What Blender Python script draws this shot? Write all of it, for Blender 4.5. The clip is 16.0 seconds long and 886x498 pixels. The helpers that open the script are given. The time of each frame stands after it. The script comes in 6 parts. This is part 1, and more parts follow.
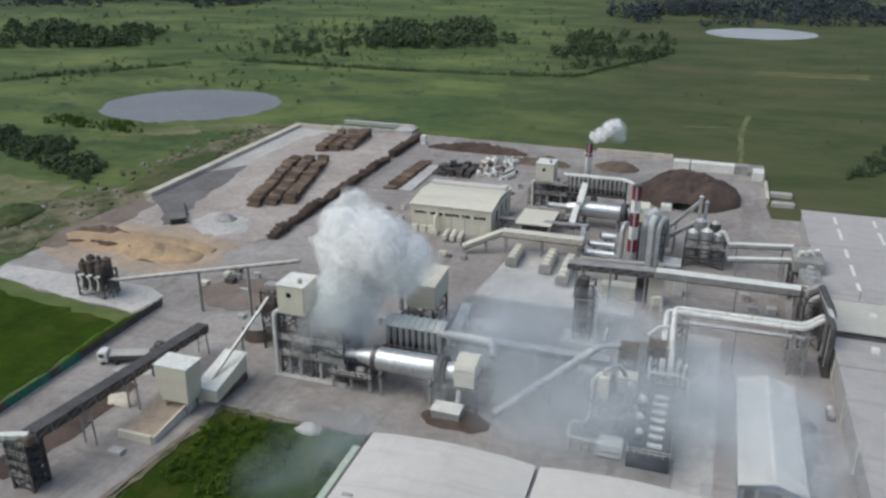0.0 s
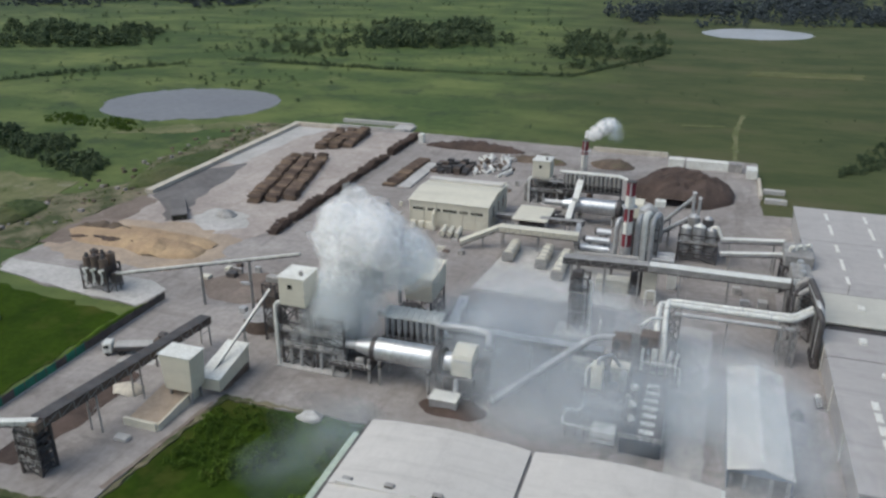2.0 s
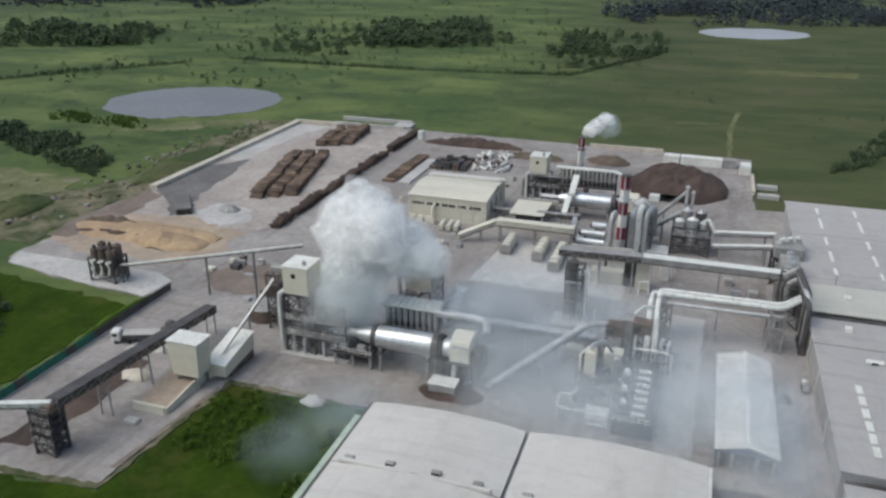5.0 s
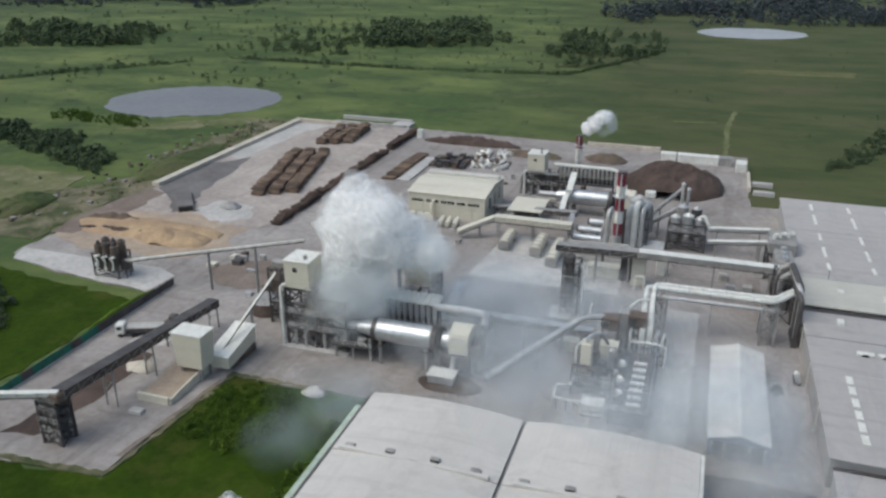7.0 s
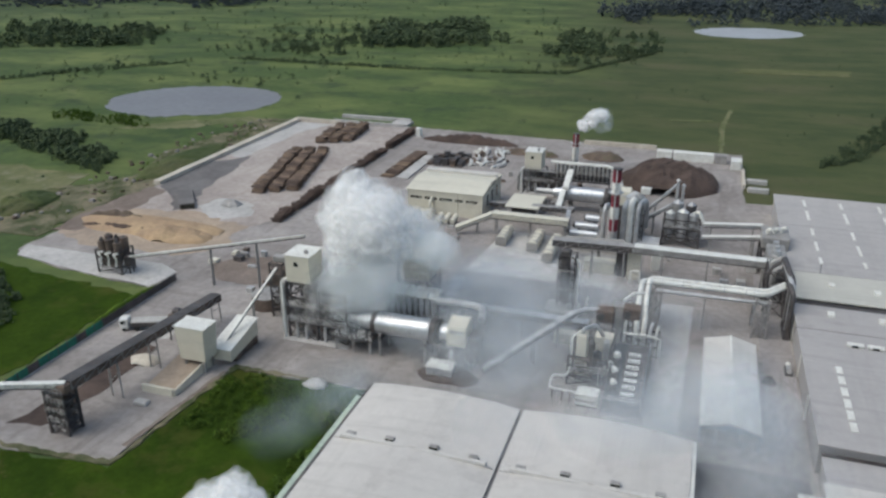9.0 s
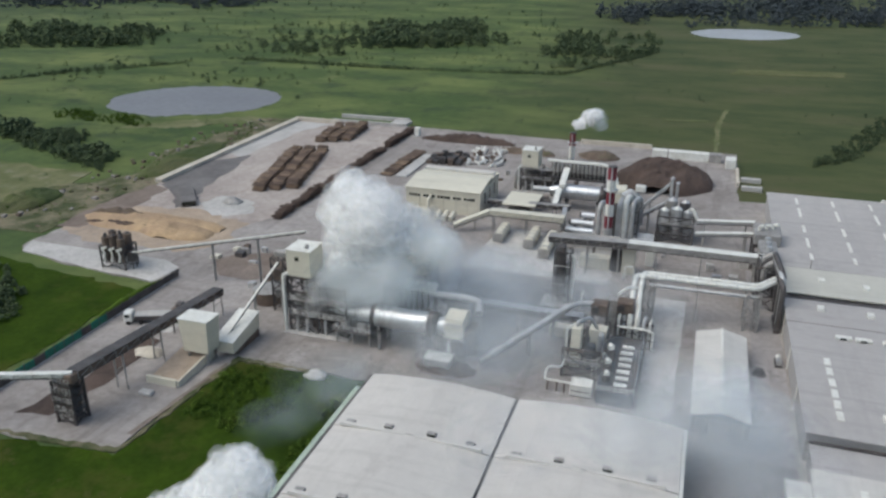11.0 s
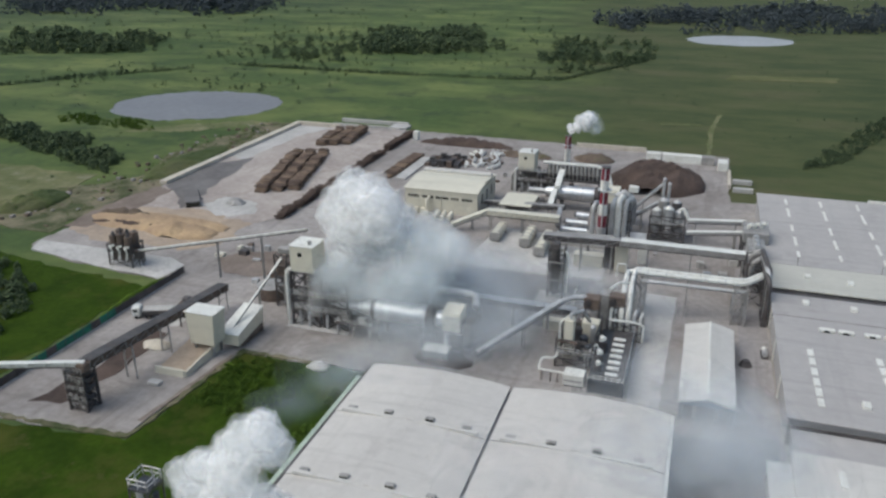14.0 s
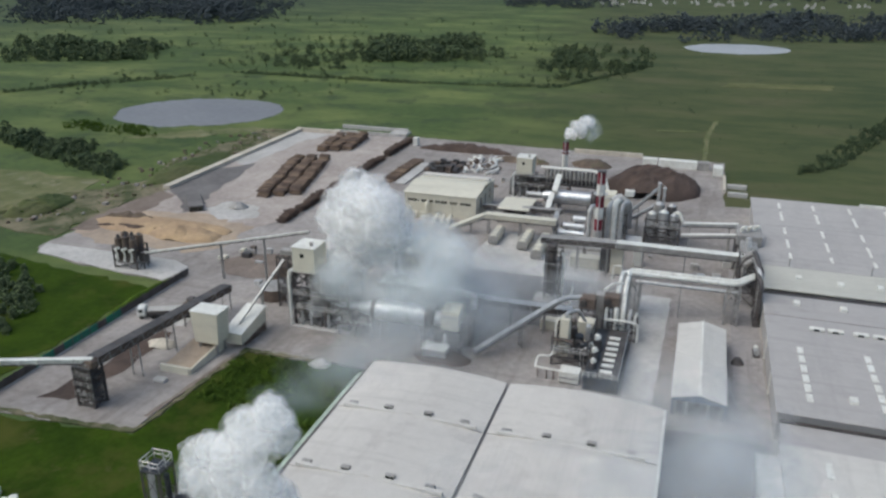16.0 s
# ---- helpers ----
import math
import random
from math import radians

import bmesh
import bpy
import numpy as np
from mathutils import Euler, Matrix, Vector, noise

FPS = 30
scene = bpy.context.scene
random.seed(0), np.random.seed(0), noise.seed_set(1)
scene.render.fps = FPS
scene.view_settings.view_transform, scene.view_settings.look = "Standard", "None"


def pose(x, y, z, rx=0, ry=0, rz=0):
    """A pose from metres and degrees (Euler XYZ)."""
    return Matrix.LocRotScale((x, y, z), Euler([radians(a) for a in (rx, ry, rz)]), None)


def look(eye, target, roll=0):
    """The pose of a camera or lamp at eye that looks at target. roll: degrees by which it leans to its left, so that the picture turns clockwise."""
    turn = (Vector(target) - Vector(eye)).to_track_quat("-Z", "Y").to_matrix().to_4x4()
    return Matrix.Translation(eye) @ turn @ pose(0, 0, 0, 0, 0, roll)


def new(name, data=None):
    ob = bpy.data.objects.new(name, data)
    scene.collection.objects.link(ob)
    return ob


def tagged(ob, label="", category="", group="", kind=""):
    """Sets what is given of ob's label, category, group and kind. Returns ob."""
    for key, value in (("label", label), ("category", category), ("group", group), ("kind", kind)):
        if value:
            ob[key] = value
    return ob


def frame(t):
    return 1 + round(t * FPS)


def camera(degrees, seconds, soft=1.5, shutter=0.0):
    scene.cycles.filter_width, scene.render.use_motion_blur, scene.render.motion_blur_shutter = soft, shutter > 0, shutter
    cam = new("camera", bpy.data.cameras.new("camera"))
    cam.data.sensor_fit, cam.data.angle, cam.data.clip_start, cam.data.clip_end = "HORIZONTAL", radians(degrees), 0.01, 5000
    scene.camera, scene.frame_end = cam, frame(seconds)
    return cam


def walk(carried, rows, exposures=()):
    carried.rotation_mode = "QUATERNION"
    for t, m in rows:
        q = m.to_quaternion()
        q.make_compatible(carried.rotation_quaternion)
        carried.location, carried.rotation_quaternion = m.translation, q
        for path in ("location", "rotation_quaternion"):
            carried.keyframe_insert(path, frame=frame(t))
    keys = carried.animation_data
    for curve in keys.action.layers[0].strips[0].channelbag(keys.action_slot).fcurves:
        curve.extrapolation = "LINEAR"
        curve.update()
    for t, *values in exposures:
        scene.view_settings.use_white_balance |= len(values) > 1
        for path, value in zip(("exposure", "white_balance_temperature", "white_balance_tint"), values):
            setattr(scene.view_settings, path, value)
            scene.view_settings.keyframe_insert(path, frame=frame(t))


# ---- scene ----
cam = camera(58.8, 16.0, soft=2.7)
PATH = [
    (0, (-2.058, 1.129, 80.316), (-31.734, 88.784, 42.316), 0.00),
    (0.5, (-1.768, 0.314, 80.300), (-31.367, 87.972, 42.338), 0.08),
    (1, (-1.464, -0.549, 80.290), (-31.012, 87.108, 42.353), 0.10),
    (1.5, (-1.139, -1.459, 80.285), (-30.628, 86.224, 42.372), 0.10),
    (2, (-0.805, -2.380, 80.272), (-30.236, 85.329, 42.373), 0.10),
    (2.5, (-0.482, -3.249, 80.268), (-29.879, 84.480, 42.368), 0.10),
    (3, (-0.166, -4.056, 80.282), (-29.557, 83.700, 42.382), 0.10),
    (3.5, (0.121, -4.860, 80.297), (-29.257, 82.899, 42.397), 0.10),
    (4, (0.375, -5.683, 80.303), (-28.959, 82.048, 42.403), 0.10),
    (6.5, (1.743, -9.302, 80.287), (-27.602, 78.477, 42.437), 0.10),
    (7, (2.011, -10.035, 80.270), (-27.284, 77.756, 42.420), 0.10),
    (7.5, (2.273, -10.782, 80.251), (-26.974, 77.019, 42.401), 0.08),
    (8, (2.544, -11.555, 80.234), (-26.669, 76.267, 42.397), 0.05),
    (8.5, (2.843, -12.330, 80.234), (-26.353, 75.534, 42.422), 0.05),
    (9, (3.150, -13.102, 80.251), (-26.021, 74.819, 42.451), 0.00),
    (11.5, (4.812, -17.562, 80.357), (-24.126, 70.461, 42.757), 0.10),
    (12, (5.160, -18.569, 80.382), (-23.710, 69.495, 42.794), 0.10),
    (12.5, (5.533, -19.549, 80.409), (-23.327, 68.530, 42.909), 0.10),
    (13, (5.910, -20.522, 80.422), (-23.001, 67.610, 43.122), 0.10),
    (13.5, (6.280, -21.510, 80.419), (-22.677, 66.714, 43.369), 0.10),
    (14, (6.652, -22.493, 80.418), (-22.326, 65.828, 43.605), 0.10),
    (14.5, (7.027, -23.445, 80.428), (-21.985, 64.971, 43.841), 0.10),
    (15, (7.400, -24.396, 80.435), (-21.658, 64.113, 44.085), 0.08),
    (15.5, (7.784, -25.397, 80.434), (-21.308, 63.207, 44.334), 0.05),
    (16, (8.196, -26.455, 80.436), (-20.893, 62.252, 44.586), 0.10),
]
walk(cam, [(t, look(eye, target, roll)) for t, eye, target, roll in PATH], [(0.0, -0.03, 6400, 4.5), (16.0, -0.03, 6400, 4.5)])

# ---- light ----
SUN_EL, SUN_AZ = 56.0, 235.0     # degrees; azimuth counted clockwise from +y
scene.cycles.transparent_max_bounces = 96
scene.cycles.max_bounces, scene.cycles.diffuse_bounces, scene.cycles.transmission_bounces = 24, 10, 10
world = bpy.data.worlds.new("sky")
scene.world = world
world.use_nodes = True
wn = world.node_tree.nodes
sky = wn.new("ShaderNodeTexSky")
sky.sky_type = "NISHITA"
sky.sun_disc = False
sky.sun_elevation, sky.sun_rotation = radians(SUN_EL), radians(SUN_AZ)
sky.dust_density, sky.air_density = 3.0, 1.2
wn["Background"].inputs["Strength"].default_value = 0.135
world.node_tree.links.new(sky.outputs[0], wn["Background"].inputs["Color"])
sun = new("sun", bpy.data.lights.new("sun", "SUN"))
sun.data.energy, sun.data.angle, sun.data.color = 1.5, radians(60), (1.0, 0.97, 0.92)
_d = Vector((math.sin(radians(SUN_AZ)) * math.cos(radians(SUN_EL)), math.cos(radians(SUN_AZ)) * math.cos(radians(SUN_EL)), math.sin(radians(SUN_EL))))
sun.matrix_world = look(_d * 300, (0, 0, 0))


# ---- materials ----
def ramp(nt, fac, stops):
    r = nt.nodes.new("ShaderNodeValToRGB")
    while len(r.color_ramp.elements) < len(stops):
        r.color_ramp.elements.new(0.5)
    for e, (p, c) in zip(r.color_ramp.elements, stops):
        e.position, e.color = p, (*c, 1)
    nt.links.new(fac, r.inputs[0])
    return r.outputs[0]


def noise_tex(nt, scale, detail=4.0, rough=0.6, coord="Object", stretch=None):
    tc = nt.nodes.new("ShaderNodeTexCoord")
    n = nt.nodes.new("ShaderNodeTexNoise")
    n.inputs["Scale"].default_value, n.inputs["Detail"].default_value, n.inputs["Roughness"].default_value = scale, detail, rough
    out = tc.outputs[coord]
    if stretch:
        mp = nt.nodes.new("ShaderNodeMapping")
        mp.inputs["Scale"].default_value = stretch
        nt.links.new(out, mp.inputs[0])
        out = mp.outputs[0]
    nt.links.new(out, n.inputs["Vector"])
    return n.outputs["Fac"]


def mixc(nt, fac, a, b, mode="MIX"):
    m = nt.nodes.new("ShaderNodeMix")
    m.data_type, m.blend_type = "RGBA", mode
    for sock, v in ((m.inputs[0], fac), (m.inputs[6], a), (m.inputs[7], b)):
        if isinstance(v, (int, float)):
            sock.default_value = v
        elif isinstance(v, tuple):
            sock.default_value = (*v, 1)
        else:
            nt.links.new(v, sock)
    return m.outputs[2]


def surface(name, light, dark, big=0.05, small=1.2, rough=0.8, metal=0.0, bump=0.15, vary=0.0, stain=None, stretch=None, contrast=0.3, grain=0.7, sheen=0.5):
    """A worn surface: large patches from light to dark, fine grain over them, bump; vary: change from object to object."""
    m = bpy.data.materials.new(name)
    m.use_nodes = True
    nt = m.node_tree
    b = nt.nodes["Principled BSDF"]
    col = ramp(nt, noise_tex(nt, big, 5, 0.62, stretch=stretch), [(0.5 - contrast / 2, dark), (0.5 + contrast / 2, light)])
    fine = ramp(nt, noise_tex(nt, small, 4, 0.7), [(0.3, (0.72, 0.72, 0.72)), (0.7, (1.15, 1.15, 1.15))])
    col = mixc(nt, grain, col, fine, "MULTIPLY")
    if stain:
        k = ramp(nt, noise_tex(nt, big * 2.7, 6, 0.7), [(0.54, (0, 0, 0)), (0.72, (0.65, 0.65, 0.65))])
        col = mixc(nt, k, col, stain)
    if vary:
        oi = nt.nodes.new("ShaderNodeObjectInfo")
        v = ramp(nt, oi.outputs["Random"], [(0, (1 - vary,) * 3), (1, (1 + vary,) * 3)])
        col = mixc(nt, 1.0, col, v, "MULTIPLY")
    nt.links.new(col, b.inputs["Base Color"])
    b.inputs["Roughness"].default_value, b.inputs["Metallic"].default_value = rough, metal
    b.inputs["Specular IOR Level"].default_value = 0.25 if rough >= 0.9 else sheen
    if bump:
        bp = nt.nodes.new("ShaderNodeBump")
        bp.inputs["Strength"].default_value, bp.inputs["Distance"].default_value = bump, 0.3
        nt.links.new(noise_tex(nt, small, 4, 0.7), bp.inputs["Height"])
        nt.links.new(bp.outputs[0], b.inputs["Normal"])
    return m


def ribbed(name, light, dark, pitch=1.0, axis="X", rough=0.55, metal=0.0, stain=None):
    """Profiled sheet metal: ribs as bump and faint seams, weathered in patches."""
    m = surface(name, light, dark, 0.04, 0.5, rough, metal, 0.05, stain=stain, contrast=0.5, grain=0.22)
    nt = m.node_tree
    b = nt.nodes["Principled BSDF"]
    tc, w = nt.nodes.new("ShaderNodeTexCoord"), nt.nodes.new("ShaderNodeTexWave")
    w.bands_direction = axis
    w.inputs["Scale"].default_value = 0.314 / pitch
    nt.links.new(tc.outputs["Object"], w.inputs["Vector"])
    # rain streaks down the slope and the dirt of single sheets
    col = b.inputs["Base Color"].links[0].from_socket
    run = (0.06, 1.0, 1) if axis == "X" else (1.0, 0.06, 1)
    k = ramp(nt, noise_tex(nt, 0.5, 5, 0.65, stretch=run), [(0.5, (0, 0, 0)), (0.72, (0.4, 0.4, 0.4))])
    k2 = ramp(nt, noise_tex(nt, 0.16, 6, 0.7, stretch=(run[1], run[0], 1)), [(0.54, (0, 0, 0)), (0.74, (0.35, 0.35, 0.35))])
    for f in (k, k2):
        col = mixc(nt, f, col, tuple(c * 0.72 for c in dark))
    nt.links.new(col, b.inputs["Base Color"])
    bp = nt.nodes.new("ShaderNodeBump")
    bp.inputs["Strength"].default_value, bp.inputs["Distance"].default_value = 0.14, 0.06
    nt.links.new(w.outputs["Fac"], bp.inputs["Height"])
    nt.links.new(bp.outputs[0], b.inputs["Normal"])
    return m


def smoke_mat(name, alpha, colour, hole, scale, soft=0.25, lift=0.8):
    """Steam: scattering film with ragged, noise-shaped thin spots; light that comes from above spreads through it."""
    m = bpy.data.materials.new(name)
    m.use_nodes = True
    nt = m.node_tree
    nt.nodes.remove(nt.nodes["Principled BSDF"])
    tr, df, tl = (nt.nodes.new("ShaderNodeBsdf" + k) for k in ("Transparent", "Diffuse", "Translucent"))
    geo, up, unit = nt.nodes.new("ShaderNodeNewGeometry"), nt.nodes.new("ShaderNodeVectorMath"), nt.nodes.new("ShaderNodeVectorMath")
    up.operation, unit.operation = "ADD", "NORMALIZE"
    up.inputs[1].default_value = (-0.2 * lift, -0.15 * lift, lift)
    nt.links.new(geo.outputs["Normal"], up.inputs[0])
    nt.links.new(up.outputs[0], unit.inputs[0])
    nt.links.new(unit.outputs[0], df.inputs["Normal"])
    for n in (df, tl):
        n.inputs["Color"].default_value = (*colour, 1)
    a, b = nt.nodes.new("ShaderNodeMixShader"), nt.nodes.new("ShaderNodeMixShader")
    a.inputs[0].default_value = 0.5
    nt.links.new(df.outputs[0], a.inputs[1])
    nt.links.new(tl.outputs[0], a.inputs[2])
    f = ramp(nt, noise_tex(nt, scale, 6, 0.66), [(hole, (0, 0, 0)), (hole + soft, (alpha,) * 3)])
    nt.links.new(f, b.inputs[0])
    nt.links.new(tr.outputs[0], b.inputs[1])
    nt.links.new(a.outputs[0], b.inputs[2])
    nt.links.new(b.outputs[0], nt.nodes["Material Output"].inputs[0])
    return m


def across(nt, ax, ay, c0, c1, wander=60.0, scale=0.01):
    """0 to 1 as ax * x + ay * y goes from c0 to c1 over the land, with a wandering border."""
    tc, dot, ad, mr = (nt.nodes.new("ShaderNode" + k) for k in ("TexCoord", "VectorMath", "Math", "MapRange"))
    dot.operation = "DOT_PRODUCT"
    dot.inputs[1].default_value = (ax, ay, 0)
    nt.links.new(tc.outputs["Object"], dot.inputs[0])
    ad.operation = "MULTIPLY_ADD"
    ad.inputs[1].default_value = wander
    nt.links.new(noise_tex(nt, scale, 6, 0.6), ad.inputs[0])
    nt.links.new(dot.outputs["Value"], ad.inputs[2])
    mr.inputs["From Min"].default_value, mr.inputs["From Max"].default_value = c0 + wander / 2, c1 + wander / 2
    nt.links.new(ad.outputs[0], mr.inputs["Value"])
    return mr.outputs[0]


def scaled(nt, a, k):
    m = nt.nodes.new("ShaderNodeMath")
    m.operation = "MULTIPLY"
    nt.links.new(a, m.inputs[0])
    if isinstance(k, float):
        m.inputs[1].default_value = k
    else:
        nt.links.new(k, m.inputs[1])
    return m.outputs[0]


def grass_mat():
    # blue raised in these greens: the dulling by haze is put into the colour
    m = surface("grass", (0.08, 0.118, 0.036), (0.043, 0.074, 0.023), 0.008, 0.25, 0.95, 0, 0.3)
    nt = m.node_tree
    b = nt.nodes["Principled BSDF"]
    base = b.inputs["Base Color"].links[0].from_socket
    dry = ramp(nt, noise_tex(nt, 0.011, 6, 0.65, stretch=(1, 1.8, 1)), [(0.44, (0, 0, 0)), (0.64, (0.9, 0.9, 0.9))])
    col = mixc(nt, dry, base, (0.15, 0.178, 0.058))
    scrub = ramp(nt, noise_tex(nt, 0.045, 7, 0.72), [(0.52, (0, 0, 0)), (0.64, (0.8, 0.8, 0.8))])
    col = mixc(nt, scrub, col, (0.038, 0.06, 0.027))
    bare = ramp(nt, noise_tex(nt, 0.021, 7, 0.72), [(0.6, (0, 0, 0)), (0.74, (0.7, 0.7, 0.7))])
    col = mixc(nt, bare, col, (0.19, 0.195, 0.08))
    # duller olive pasture to the east, with rusty and dark streaks of its own
    olive = ramp(nt, noise_tex(nt, 0.014, 6, 0.65, stretch=(1, 2.2, 1)), [(0.36, (0.038, 0.055, 0.02)), (0.52, (0.068, 0.08, 0.031)), (0.68, (0.098, 0.092, 0.047))])
    tuft = ramp(nt, noise_tex(nt, 0.06, 7, 0.75), [(0.56, (0, 0, 0)), (0.68, (0.7, 0.7, 0.7))])
    olive = mixc(nt, tuft, olive, (0.033, 0.045, 0.018))
    wet = ramp(nt, noise_tex(nt, 0.035, 6, 0.7, stretch=(1, 2.5, 1)), [(0.62, (0, 0, 0)), (0.75, (0.6, 0.6, 0.6))])
    olive = mixc(nt, wet, olive, (0.15, 0.155, 0.075))
    col = mixc(nt, scaled(nt, across(nt, 1, 0.12, -70, 20, 90), 0.92), col, olive)
    # far grass darkened towards the north-west: a cloud shadow put into the colour
    col = mixc(nt, scaled(nt, across(nt, -0.75, 0.66, 780, 1150, 300, 0.004), 0.6), col, (0.036, 0.052, 0.034))
    nt.links.new(col, b.inputs["Base Color"])
    return m


def leaf_mat(name, light, dark, scale):
    """Foliage: every clump has its own tone."""
    m = surface(name, light, dark, scale, 1.2, 0.95, 0, 0)
    nt = m.node_tree
    b = nt.nodes["Principled BSDF"]
    geo = nt.nodes.new("ShaderNodeNewGeometry")
    v = ramp(nt, geo.outputs["Random Per Island"], [(0, (0.72, 0.72, 0.74)), (0.6, (1.0, 1.0, 1.0)), (1, (1.45, 1.4, 1.2))])
    nt.links.new(mixc(nt, 1.0, b.inputs["Base Color"].links[0].from_socket, v, "MULTIPLY"), b.inputs["Base Color"])
    b.inputs["Specular IOR Level"].default_value = 0.05
    return m


def yard_mat(name, light, dark, stain):
    """Trodden gravel: broad tones, long wheel streaks, spills and dust."""
    m = surface(name, light, dark, 0.03, 0.6, 0.92, 0, 0.2, stain=stain)
    nt = m.node_tree
    b = nt.nodes["Principled BSDF"]
    col = b.inputs["Base Color"].links[0].from_socket
    for stretch, lo in (((0.9, 0.08, 1), 0.54), ((0.07, 0.8, 1), 0.56)):
        k = ramp(nt, noise_tex(nt, 0.35, 5, 0.65, stretch=stretch), [(lo, (0, 0, 0)), (lo + 0.16, (0.5, 0.5, 0.5))])
        col = mixc(nt, k, col, stain)
    dust = ramp(nt, noise_tex(nt, 0.09, 7, 0.75), [(0.55, (0, 0, 0)), (0.7, (0.55, 0.55, 0.55))])
    col = mixc(nt, dust, col, tuple(min(0.6, c * 1.22) for c in light))
    nt.links.new(col, b.inputs["Base Color"])
    return m


def lush_mat():
    """Rough lawn: fresh green, olive and worn brown patches."""
    m = surface("lush_grass", (0.04, 0.07, 0.007), (0.022, 0.043, 0.005), 0.07, 0.8, 0.95, 0, 0.4)
    nt = m.node_tree
    b = nt.nodes["Principled BSDF"]
    col = b.inputs["Base Color"].links[0].from_socket
    b.inputs["Specular IOR Level"].default_value = 0.06
    olive = ramp(nt, noise_tex(nt, 0.045, 6, 0.68), [(0.5, (0, 0, 0)), (0.66, (0.85, 0.85, 0.85))])
    col = mixc(nt, olive, col, (0.07, 0.074, 0.018))
    worn = ramp(nt, noise_tex(nt, 0.085, 7, 0.7), [(0.6, (0, 0, 0)), (0.72, (0.75, 0.75, 0.75))])
    col = mixc(nt, worn, col, (0.115, 0.088, 0.045))
    nt.links.new(col, b.inputs["Base Color"])
    return m


